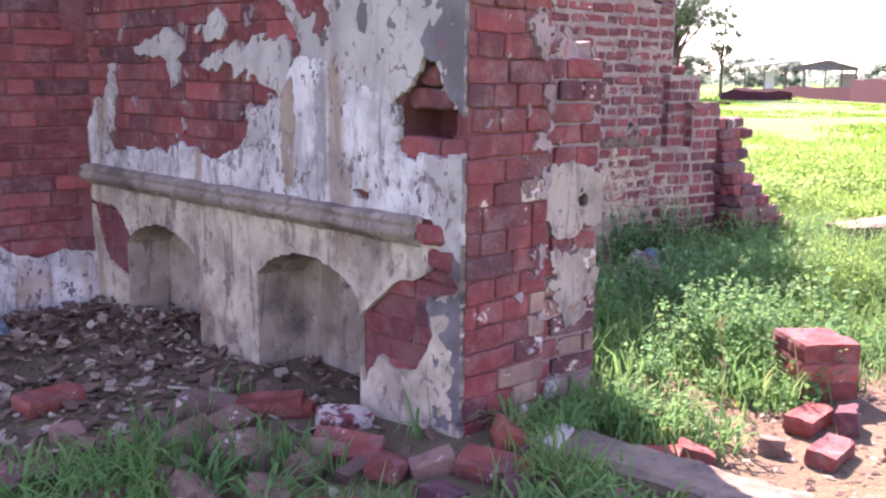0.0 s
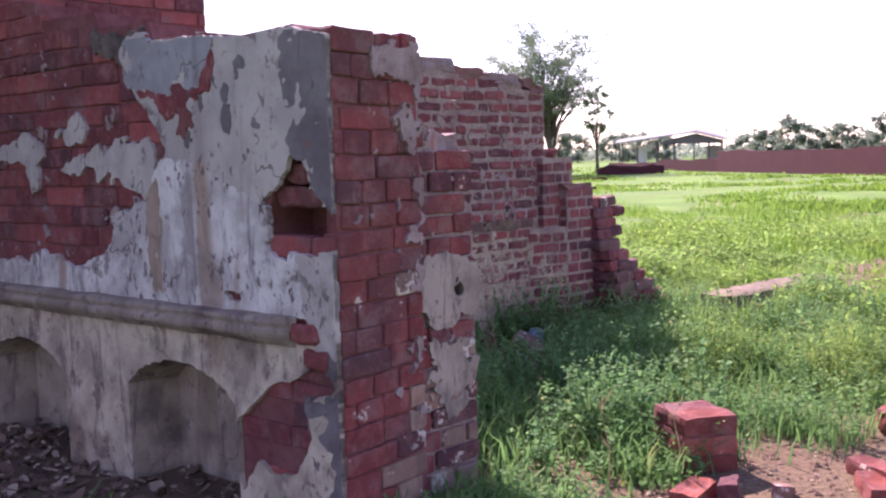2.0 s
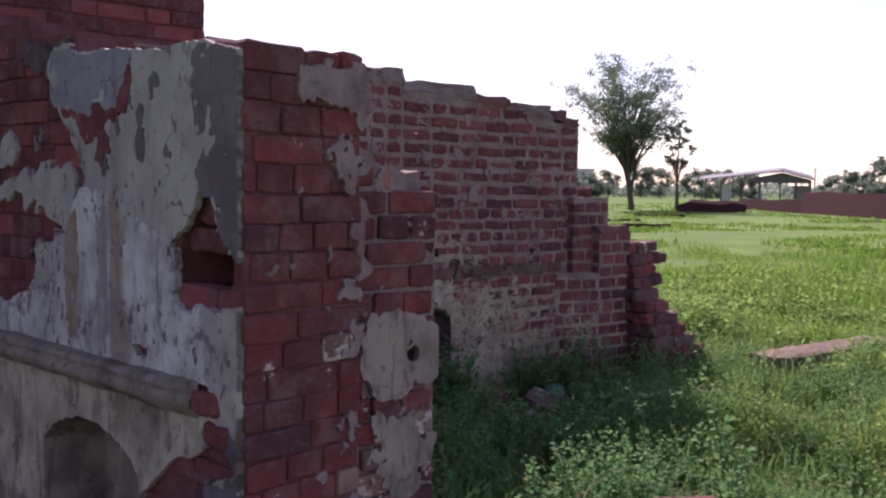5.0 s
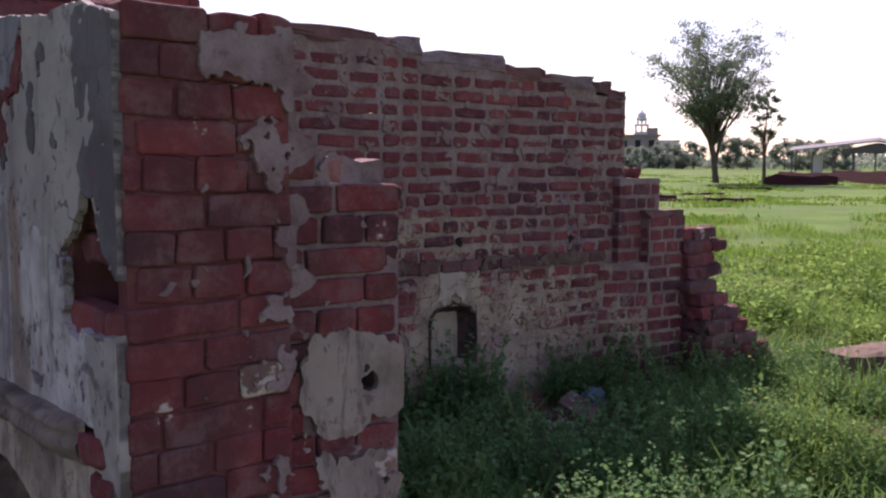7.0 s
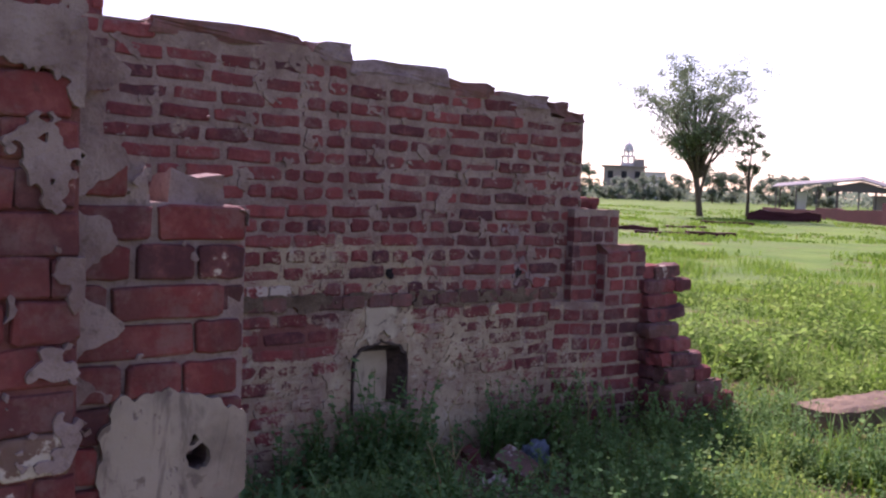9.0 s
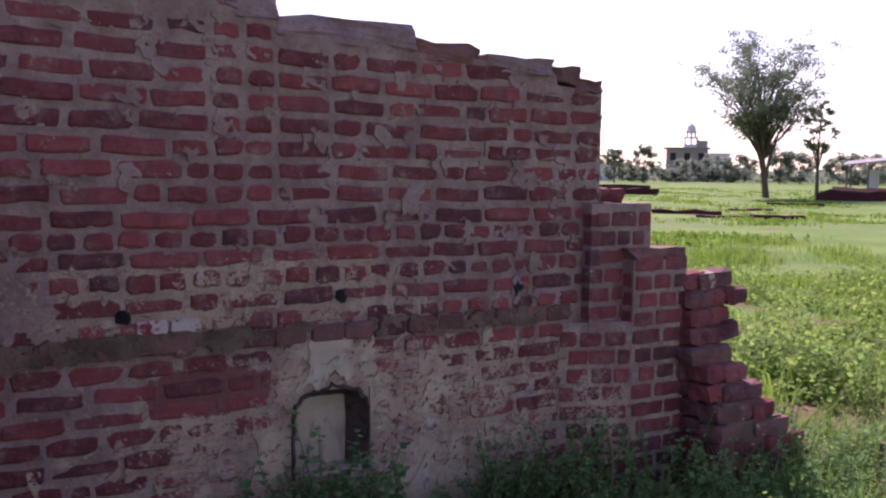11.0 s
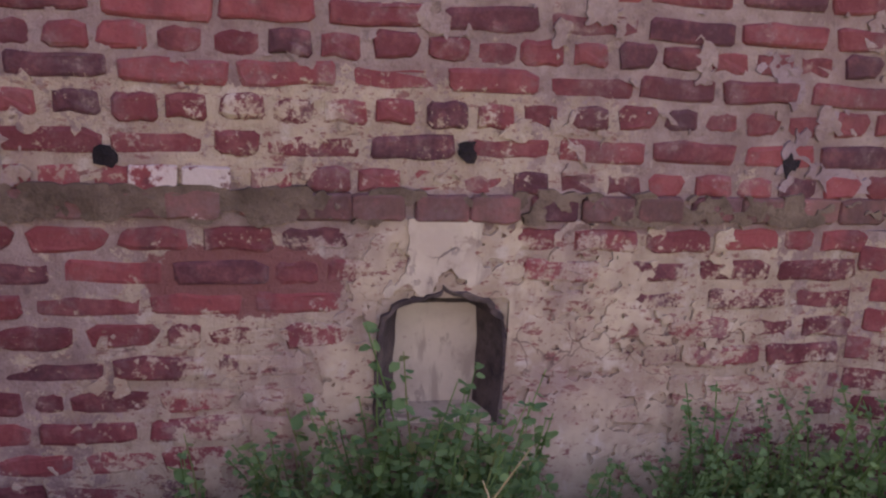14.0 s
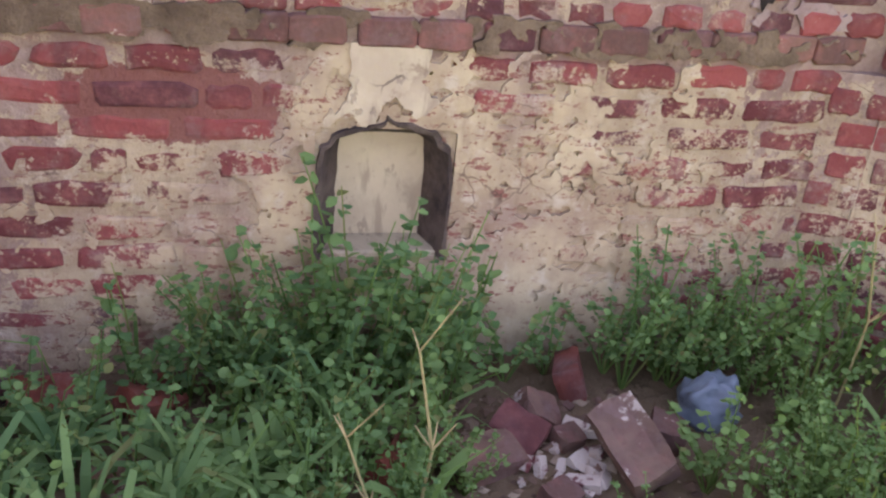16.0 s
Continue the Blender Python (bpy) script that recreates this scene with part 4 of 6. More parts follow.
lay_bricks(wall_5, FD, bond(0.20, 0.84, PITCH, 0.0, 0.297, 0.014, "mixed", 69, 0.2), BRICK_LIME, BRICK_LIME_JOINED, 0.056, lambda u, z, n: True, 0.002, seed=71, worn=0.0065)
F1L = wall_frame(1.047, 0.004, 0, -1)
lay_bricks(wall_5, F1L, bond(0.88, 1.30, PITCH, 0.0, 0.056, 0.006, "mixed", 76, 0.15), BRICK_OLD, BRICK_OLD_JOINED, 0.058, lambda u, z, n: True, 0.0, seed=78, worn=0.006)
F2S = wall_frame(1.212, -0.048, 0, -1)
lay_bricks(wall_5, F2S, bond(0.86, 1.08, PITCH, 0.0, 0.064, 0.010, "mixed", 72, 0.15), BRICK_OLD, BRICK_OLD_JOINED, 0.056, lambda u, z, n: True, 0.0, seed=74, worn=0.008)
F1S = wall_frame(1.365, -0.046, 0, 1)
lay_bricks(wall_5, F1S, bond(1.10, 1.30, PITCH, 0.0, 0.38, 0.018, "mixed", 73, 0.2), BRICK_OLD, BRICK_OLD_JOINED, 0.056, lambda u, z, n: True, 0.0, seed=75, worn=0.0065)
# End of the upper wall, and broken masses that step down to the ground.
F3 = wall_frame(1.133, 0.0, 0, 1)
lay_bricks(wall_5, F3, bond(1.33, 1.73, PITCH, 0.0, 0.36, 0.016, "mixed", 77, 0.2), BRICK_OLD, BRICK_OLD_JOINED, 0.056, lambda u, z, n: True, 0.0, seed=79, worn=0.0065)
lump(wall_5, "broken_course", BRICK_OLD, 1.19, 0.17, 1.335, 0.13, 0.30, 0.06, 2)
lump(wall_5, "broken_course", BRICK_DIRT_SHADE, 1.365, 0.09, 1.105, 0.30, 0.38, 0.045, 3)
for x, y, z, sx, sy, sz in ((1.56, 0.06, 0.60, 0.16, 0.34, 0.80), (1.64, 0.03, 0.38, 0.20, 0.42, 0.42), (1.82, 0.0, 0.22, 0.30, 0.44, 0.20)):
    lump(wall_5, "rubble_core", MORTAR_DARK, x, y, z, sx, sy, sz, x * 7 + z)


def solid_brick(sx, sy, sz, material, seed):
    """A loose or broken-edged brick, all six sides."""
    bm = bmesh.new()
    bmesh.ops.create_cube(bm, size=1.0)
    bmesh.ops.subdivide_edges(bm, edges=bm.edges[:], cuts=2, use_grid_fill=True)
    for v in bm.verts:
        edge = sum(abs(abs(k) - 0.5) < 1e-4 for k in v.co)
        w = Vector((v.co.x * sx, v.co.y * sy, v.co.z * sz)) * (1 - 0.04 * max(0, edge - 1))
        v.co = w + Vector([noise.noise(w * 24 + Vector((seed, k * 9, 0))) * 0.012 for k in range(3)])
    me = bpy.data.meshes.new("brick")
    bm.to_mesh(me)
    bm.free()
    me.materials.append(material)
    return me


# Half of these take the darker grimy brick: the ruin's shade put into colour.
RUIN = [solid_brick(n, 0.11, 0.066, mat, 2.3 * k) for k, (n, mat) in enumerate(((0.22, BRICK_DIRT_SHADE), (0.13, BRICK_OLD), (0.20, BRICK_DIRT_SHADE), (0.11, BRICK_OLD)))]
rnd = random.Random(81)
bm = bmesh.new()
z = 0.19
while z < 1.06:
    edge = float(np.interp(z, [0.2, 0.25, 0.33, 0.45, 0.5, 0.6, 0.7, 0.8, 0.9, 1.03], [2.36, 2.16, 1.98, 1.84, 1.77, 1.70, 1.65, 1.69, 1.78, 1.64]))
    front = float(np.interp(z, [0.2, 0.45, 0.8, 1.05], [-0.36, -0.34, -0.16, -0.10]))
    add_box(bm, 1.53, edge - 0.035, front + 0.018, front + 0.36, z - 0.037, z + 0.037)
    for layer in range(3):
        x = 1.46 + rnd.uniform(0, 0.03)
        while x < edge - 0.03:
            k = rnd.choice((0, 1, 2, 3, 1))
            n = (0.22, 0.13, 0.20, 0.11)[k]
            n = min(n, max(0.09, edge - x))
            child("brick", RUIN[k], wall_5, "", pose(x + n / 2 + rnd.uniform(-0.008, 0.008), front + 0.055 + layer * 0.120 + rnd.uniform(-0.016, 0.016), z + rnd.uniform(-0.003, 0.003), rnd.gauss(0, 2), rnd.gauss(0, 2), rnd.gauss(0, 4.5)))
            x += n + 0.008
    z += PITCH
part("rubble_core", finish(bm), GRIME, wall_5, "dirty mortar in the broken end")

# ---- ground ----
EARTH = [(-1.1, -2.55, 0.75, 0.28), (4.6, -0.75, 1.0, 0.42), (6.0, -0.35, 1.2, 0.30), (0.32, -0.42, 0.20, 0.14), (5.8, 2.4, 0.7, 0.35)]  # x, y, half sizes of bare earth


def lift(x, y):
    """Height of the ground."""
    r = math.hypot(x + 1, y + 2)
    z = 0.14 + 0.02 * noise.noise((x * 0.9, y * 0.9, 0)) + 0.012 * noise.noise((x * 3.1, y * 3.1, 2))
    if r > 8:
        z += -0.12 * min(1, (r - 8) / 30) + 0.09 * noise.noise((x * 0.12, y * 0.12, 5)) * min(1, (r - 8) / 20) + 0.05 * noise.noise((x * 0.4, y * 0.4, 5)) * min(1, (r - 8) / 20) * (1 if r < 200 else 0)
    if x < -1.9 and -1.9 < y < 0.6:
        z += 0.05 * min(1, (y + 1.9) / 0.5)
    z += 0.085 * math.exp(-((x + 2.12) ** 2 + (y + 1.95) ** 2) / 0.09)
    return z


def bare(x, y):
    v = 0.0
    for ex, ey, a, b in EARTH:
        v = max(v, 1.3 - math.hypot((x - ex) / a, (y - ey) / b))
    far_ = 1.0 if x > 1.5 else 0.0
    return max(0.0, min(1.0 - 0.25 * far_, v * (2 - 0.9 * far_) + (0.5 + 0.7 * far_) * noise.noise((x * 2.6, y * 2.6, 7)) - 0.15 * far_))


m = Mat("ground_soil", 0.97)
soil = m.mix(m.noise(3.0, 6, 0.7), (0.088, 0.056, 0.032), (0.18, 0.122, 0.070))
green = m.mix(m.step(m.noise(0.35, 6, 0.7), 0.35, 0.65), (0.066, 0.150, 0.015), (0.120, 0.212, 0.028))
green = m.mix(m.step(m.noise(2.0, 5, 0.7), 0.5, 0.8, 0.0, 0.5), green, (0.07, 0.12, 0.025))
green = m.mix(m.step(m.noise(0.11, 5, 0.7), 0.50, 0.62, 0.0, 0.55), green, (0.085, 0.145, 0.035))
green = m.mix(m.step(m.noise(0.5, 6, 0.75), 0.62, 0.72, 0.0, 0.4), green, (0.16, 0.15, 0.06))
far = m.t.nodes.new("ShaderNodeVectorMath")
far.operation = "LENGTH"
m.t.links.new(m.pos, far.inputs[0])
cover = m.math("MULTIPLY", m.step(far.outputs["Value"], 2.2, 6.5), m.step(m.noise(0.9, 5, 0.65), 0.30, 0.46))
for ex, ey, a, b in EARTH[1:]:
    d = m.math("POWER", m.math("ADD", m.math("POWER", m.math("DIVIDE", m.math("SUBTRACT", m.axis(0), ex), a), 2.0), m.math("POWER", m.math("DIVIDE", m.math("SUBTRACT", m.axis(1), ey), b), 2.0)), 0.5)
    cover = m.math("MULTIPLY", cover, m.step(m.math("ADD", d, m.math("MULTIPLY", m.noise(1.5, 6, 0.7), 2.2)), 1.4, 2.3))
GROUND = m.done(m.mix(cover, soil, green), m.math("ADD", m.noise(25, 5, 0.7), m.math("MULTIPLY", m.noise(4, 4), 2.0)), 0.7, 0.03)


def spread(c, near, far_, n):
    s = np.linspace(-1, 1, n)
    return c + near * s + (far_ - near) * np.sign(s) * np.abs(s) ** 7


gx, gy = spread(0.5, 12, 3000, 260), spread(-0.5, 12, 3000, 260)
verts = [(x, y, lift(x, y)) for x in gx for y in gy]
n = len(gy)
faces = [(i * n + j, (i + 1) * n + j, (i + 1) * n + j + 1, i * n + j + 1) for i in range(len(gx) - 1) for j in range(n - 1)]
ground = new("ground", mesh_of("ground", verts, faces, GROUND))
for p in ground.data.polygons:
    p.use_smooth = True
tagged(ground, "uneven grassy earth with bare sandy patches", "ground", kind="structure")


# ---- plants ----
def leaf_material(name, a, b, back=0.3):
    m = Mat(name, 0.72)
    m.b.inputs["Specular IOR Level"].default_value = 0.15
    r = m.random(True)
    col = m.mix(r, a, b)
    col = m.mix(m.step(m.noise(1.2, 4), 0.4, 0.7, 0.0, 0.5), col, (b[0] * 1.15, b[1] * 1.0, b[2] * 0.8))
    col = m.mix(m.step(m.math("FRACT", m.math("MULTIPLY", r, 13.7)), 0.965, 0.985, 0.0, 0.7), col, (0.26, 0.24, 0.09))
    m.plug(m.b.inputs["Base Color"], col)
    tr = m.t.nodes.new("ShaderNodeBsdfTranslucent")
    m.t.links.new(col, tr.inputs["Color"])
    mx = m.t.nodes.new("ShaderNodeMixShader")
    mx.inputs[0].default_value = back
    m.t.links.new(m.b.outputs[0], mx.inputs[1])
    m.t.links.new(tr.outputs[0], mx.inputs[2])
    m.t.links.new(mx.outputs[0], m.t.nodes["Material Output"].inputs["Surface"])
    return m.m


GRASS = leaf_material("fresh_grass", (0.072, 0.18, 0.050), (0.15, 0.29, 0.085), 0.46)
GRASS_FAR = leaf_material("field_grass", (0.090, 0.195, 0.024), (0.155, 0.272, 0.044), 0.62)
# Sunlit weed green, paired with a shaded one below: light put into colour.
SUN_WEED = leaf_material("sunlit_weed_leaf", (0.145, 0.27, 0.055), (0.225, 0.35, 0.09), 0.64)
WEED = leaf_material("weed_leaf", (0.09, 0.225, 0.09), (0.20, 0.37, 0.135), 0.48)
# Tree greens kept pale and greyish: distance haze put into the leaf colour.
TREE_LEAF = leaf_material("hazed_tree_leaf", (0.115, 0.175, 0.11), (0.19, 0.25, 0.16), 0.6)
TREE_LEAF_FAR = leaf_material("hazed_far_tree_leaf", (0.15, 0.21, 0.16), (0.21, 0.27, 0.20), 0.6)
# Darker twin for weeds by the wall; its shade sits in the colour.
SHADE_WEED = leaf_material("shaded_weed_leaf", (0.078, 0.195, 0.060), (0.16, 0.31, 0.10), 0.5)
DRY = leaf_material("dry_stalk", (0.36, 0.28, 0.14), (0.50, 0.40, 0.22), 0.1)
m = Mat("bark", 0.95)
BARK = m.done(m.mix(m.noise(1.0, 5, 0.7, stretch=(6, 6, 1.2)), (0.05, 0.036, 0.027), (0.13, 0.10, 0.075)), m.noise(20, 4), 0.6, 0.02)
gen = np.random.default_rng(5)


def blades(pos, height, width, lean):
    """Arched grass blades as triangles: five vertices, three triangles each."""
    k = len(pos)
    yaw, turn = gen.uniform(0, 2 * np.pi, k), gen.uniform(0, 2 * np.pi, k)
    side = np.stack([np.cos(yaw), np.sin(yaw), np.zeros(k)], 1) * (width / 2)[:, None]
    way = np.stack([np.cos(turn), np.sin(turn), np.zeros(k)], 1) * (height * lean)[:, None]
    up = np.stack([np.zeros(k), np.zeros(k), height], 1)
    mid, tip = pos + way * 0.3 + up * 0.6, pos + way + up * gen.uniform(0.75, 1.0, k)[:, None]
    v = np.stack([pos - side, pos + side, mid - side * 0.8, mid + side * 0.8, tip], 1).reshape(-1, 3)
    t = np.array([[0, 1, 3], [0, 3, 2], [2, 3, 4]])[None] + (np.arange(k) * 5)[:, None, None]
    return v, t.reshape(-1, 3)


def leaves(pos, size, flat=0.5, broad=0.0):
    """Pointed oval leaves, folded along the middle: six vertices, four triangles each."""
    k = len(pos)
    a = gen.normal(size=(k, 3))
    a[:, 2] = a[:, 2] * (1 - flat) + gen.uniform(-0.2, 0.3, k)
    a /= np.linalg.norm(a, axis=1)[:, None]
    b = np.cross(a, gen.normal(size=(k, 3)) * [0.4, 0.4, 1] + [0, 0, 1.2 * flat])
    b /= np.linalg.norm(b, axis=1)[:, None] + 1e-9
    c = np.cross(a, b)
    L, W = (a * size[:, None]), (b * (size * (gen.uniform(0.32, 0.46, k) + broad))[:, None])
    fold = c * (size * 0.10)[:, None]
    v = np.stack([pos, pos + L * 0.35 + W + fold, pos + L * 0.75 + W * 0.75 + fold, pos + L, pos + L * 0.75 - W * 0.75 + fold, pos + L * 0.35 - W + fold], 1).reshape(-1, 3)
    t = np.array([[0, 1, 5], [1, 2, 5], [2, 4, 5], [2, 3, 4]])[None] + (np.arange(k) * 6)[:, None, None]
    return v, t.reshape(-1, 3)


def tube(path, radii, sides=6):
    v, t = [], []
    for i, p in enumerate(path):
        p = Vector(p)
        d = (Vector(path[min(i + 1, len(path) - 1)]) - Vector(path[max(i - 1, 0)])).normalized()
        s = d.orthogonal().normalized()
        w = d.cross(s)
        for j in range(sides):
            q = 2 * math.pi * j / sides
            v.append(p + (s * math.cos(q) + w * math.sin(q)) * radii[i])
    for i in range(len(path) - 1):
        for j in range(sides):
            a, b, c, d = i * sides + j, i * sides + (j + 1) % sides, (i + 1) * sides + (j + 1) % sides, (i + 1) * sides + j
            t += [(a, b, c), (a, c, d)]
    return np.array([tuple(x) for x in v]), np.array(t)


def join(parts):
    vs, ts, o = [], [], 0
    for v, t in parts:
        vs.append(v)
        ts.append(t + o)
        o += len(v)
    return np.concatenate(vs), np.concatenate(ts)


def blocked(x, y):
    """Where walls stand."""
    if y > -0.02 and y < 0.4 and -1.9 < x < 1.2:
        return True
    if 0.9 < x < 1.9 and -0.15 < y < 0.4:
        return True
    if 2.2 < x < 3.85 and -0.95 < y < -0.40:
        return True
    if -1.83 < x < -1.45 and -1.85 < y < -1.2:
        return True
    s = (y + 1.97) * -0.11
    return -2.0 < y < 0.9 and -2.22 + s < x < -1.78 + s or (0.45 < y < 0.95 and x < -1.0)


def scatter(k, x0, x1, y0, y1, keep):
    out = []
    while len(out) < k:
        x, y = random.uniform(x0, x1), random.uniform(y0, y1)
        if not blocked(x, y) and random.random() < keep(x, y):
            out.append((x, y, lift(x, y) - 0.005))
    return np.array(out)


def clumpy(x, y, s=1.4, lo=-0.2):
    return max(0.0, min(1.0, noise.noise((x * s, y * s, 9)) * 1.6 - lo))


random.seed(11)
# Weedy grass between the walls and beyond.
p = scatter(6500, -1.75, 2.6, -2.6, -0.03, lambda x, y: clumpy(x, y, 1.7, -0.45) * (1 - bare(x, y)) * (1 if y > -1.2 or x > -1.4 or y < -1.85 else 0) * (0.07 if y > -1.15 and x < 1.5 else 1) * (0.1 if 0.1 < x < 0.82 and y > -0.9 else 1))
h = gen.uniform(0.09, 0.27, len(p)) * (0.7 + 0.5 * np.clip(p[:, 1] + 2.2, 0, 1))
near_grass = new("tall_grass", tri_mesh("tall_grass", *blades(p, h, gen.uniform(0.005, 0.012, len(p)), gen.uniform(0.2, 0.8, len(p))), GRASS))
tagged(near_grass, "tall unkempt green grass round the ruin", "grass", kind="stuff")
p = scatter(9000, -9, 3, -9, -2.0, lambda x, y: clumpy(x, y, 1.1, -0.1) * (1 - bare(x, y)) * (0.25 if x > -1.6 and y > -3 else 1))
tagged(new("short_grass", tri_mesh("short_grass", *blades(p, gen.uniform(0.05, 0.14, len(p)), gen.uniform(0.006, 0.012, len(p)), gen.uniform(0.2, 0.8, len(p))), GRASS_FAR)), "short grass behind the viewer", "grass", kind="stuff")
p = scatter(2600, -3.6, -1.4, -2.9, -1.15, lambda x, y: (0.05 if -2.06 < x < -1.68 and y < -2.1 else 1) * clumpy(x, y, 2.4, 0.05) * (1.0 if y < -1.5 or x > -2.2 else 0.25) * (1 - bare(x, y)))
h = gen.uniform(0.06, 0.19, len(p))
tagged(new("tufted_grass", tri_mesh("tufted_grass", *blades(p, h, gen.uniform(0.005, 0.010, len(p)), gen.uniform(0.2, 0.7, len(p))), GRASS)), "grass tufts growing among rubble", "grass", kind="stuff")
p = scatter(42000, 1.6, 14, -4.0, 10, lambda x, y: clumpy(x, y, 0.8, -0.5) * (1 - bare(x, y)) * min(1, 5.0 / (x + 2.5)))
h = gen.uniform(0.08, 0.24, len(p)) * (0.6 + 0.8 * np.array([clumpy(x, y, 0.5, 0.0) for x, y, _ in p]))
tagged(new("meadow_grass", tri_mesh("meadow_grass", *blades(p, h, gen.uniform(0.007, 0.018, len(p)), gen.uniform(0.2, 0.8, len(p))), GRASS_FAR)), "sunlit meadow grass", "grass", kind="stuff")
far_p = []
while len(far_p) < 34000:
    r, q = 11 * math.exp(random.uniform(0, 2.1)), radians(random.uniform(22, 88))
    x, y = -1 + r * math.sin(q), -2 + r * math.cos(q)
    if random.random() < clumpy(x, y, 0.22, -0.15) * (1 - bare(x, y)) and random.random() < 0.06 + clumpy(x, y, 0.9, 0.2):
        far_p.append((x, y, lift(x, y)))
p = np.array(far_p)
r = np.hypot(p[:, 0] + 1, p[:, 1] + 2)
h = gen.uniform(0.05, 0.14, len(p)) * (1 + 0.5 * np.array([clumpy(x, y, 0.12, 0.0) for x, y, _ in p]))
tagged(new("field_grass", tri_mesh("field_grass", *blades(p, h, 0.014 + r * 0.0016, gen.uniform(0.2, 0.7, len(p))), GRASS_FAR)), "open field of short green grass", "grass", kind="stuff")


def weed_data(kind, seed):
    """Stems and leaves of one weed, about its own foot."""
    rnd = random.Random(seed)
    stems, at, sizes = [], [], []
    tall = {"broad": 0.30, "fine": 0.34, "vine": 0.50}[kind]
    for _ in range({"broad": 7, "fine": 9, "vine": 6}[kind]):
        q, l, hgt = rnd.uniform(0, 6.28), rnd.uniform(0.04, 0.16), tall * rnd.uniform(0.5, 1.1)
        path = [(l * s * math.cos(q + s * 0.6), l * s * math.sin(q + s * 0.6), hgt * (s ** 0.85)) for s in (0, 0.35, 0.7, 1.0)]
        stems.append(tube(path, [0.0032, 0.0026, 0.002, 0.0012], 4))
        count = {"broad": 12, "fine": 26, "vine": 17}[kind]
        for i in range(count):
            s = rnd.uniform(0.25, 1.0)
            f = s * 3
            a, b = path[min(2, int(f))], path[min(3, int(f) + 1)]
            w = f - min(2, int(f))
            at.append([a[j] + (b[j] - a[j]) * w + rnd.uniform(-0.01, 0.01) for j in range(3)])
            sizes.append({"broad": rnd.uniform(0.016, 0.032), "fine": rnd.uniform(0.012, 0.022), "vine": rnd.uniform(0.018, 0.032)}[kind])
    return join(stems), leaves(np.array(at), np.array(sizes), 0.75, 0.0 if kind == "fine" else 0.10)


WEEDS = []
for kind, label in (("broad", "leafy green weed with rounded leaves"), ("broad", "leafy green weed with rounded leaves"), ("fine", "bushy weed with small leaves"), ("fine", "bushy weed with small leaves"), ("broad", "low leafy green weed"), ("vine", "tall sparse weed climbing before the niche"), ("vine", "tall sparse weed climbing before the niche")):
    k = len(WEEDS)
    st, lf = weed_data(kind, 100 + k)
    WEEDS.append((label, tri_mesh("weed_stem", *st, GRASS), tri_mesh("weed_leaves", *lf, WEED)))


def weed(k, x, y, s, turn):
    label, st, lf = WEEDS[k]
    ob = tagged(new("weed"), label, "plant", "weeds at the wall foot")
    ob.matrix_basis = Matrix.Translation((x, y, lift(x, y) - 0.01)) @ Matrix.Rotation(turn, 4, "Z") @ Matrix.Diagonal((s, s, s, 1))
    for nm, me in (("stem", st), ("foliage", lf)):
        o = tagged(new(nm, me), kind="stuff")
        o.parent = ob
    return ob


def sprigs(k, x0, x1, y0, y1, keep, tall, size):
    """Small leafy sprigs: short stems, each with a whorl of leaves up its height."""
    p = scatter(k, x0, x1, y0, y1, keep)
    h = gen.uniform(0.35, 1.0, k) * tall * np.array([0.35 + clumpy(x, y, 2.2, -0.15) for x, y, _ in p])
    lean = gen.normal(0, 0.25, (k, 2))
    at = []
    for f in (0.25, 0.42, 0.56, 0.68, 0.78, 0.87, 0.95, 1.0):
        q = p.copy()
        q[:, :2] += lean * (h * f)[:, None] + gen.normal(0, 0.010, (k, 2))
        q[:, 2] += h * f
        at.append(q)
    at = np.concatenate(at)
    stem = blades(p, h, np.full(k, 0.004), np.full(k, 0.15))
    return join([stem, leaves(at, gen.uniform(0.5, 1.1, len(at)) * size, 0.7, 0.04)])


near_weeds = lambda x, y: clumpy(x, y, 1.9, -0.35) * (1 - bare(x, y)) * (1 if y > -1.2 or x > -1.4 or y < -1.85 else 0) * (0.30 if y > -1.15 and x < 1.3 else 1) * (0.03 if 0.12 < x < 0.54 and -0.95 < y else 0.08 if 0.5 < x < 0.8 and y > -0.5 else 1)
tagged(new("weed_carpet", tri_mesh("weed_carpet", *sprigs(7600, -1.6, 3.2, -2.6, -0.05, near_weeds, 0.26, 0.022), SHADE_WEED)), "dense carpet of small leafy weeds", "plants", kind="stuff")
meadow_weeds = lambda x, y: clumpy(x, y, 1.0, -0.05) * (1 - bare(x, y)) * min(1, 3.5 / x)
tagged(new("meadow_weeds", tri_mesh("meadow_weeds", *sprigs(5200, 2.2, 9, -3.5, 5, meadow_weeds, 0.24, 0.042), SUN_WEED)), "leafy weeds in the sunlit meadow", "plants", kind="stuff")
feathery = lambda x, y: clumpy(x, y, 1.6, -0.25) * (1 - bare(x, y)) * max(0.0, min(1.0, (-0.55 - y) * 2.0 + max(0.0, x - 1.2))) * min(1, 2.2 / max(x, 0.5))
tagged(new("feathery_weeds", tri_mesh("feathery_weeds", *sprigs(5200, 0.35, 4.2, -2.5, 0.6, feathery, 0.33, 0.015), SUN_WEED)), "feathery weeds beyond the wall's shade, sunlight put into their pale green", "plants", kind="stuff")
random.seed(23)
count = 0
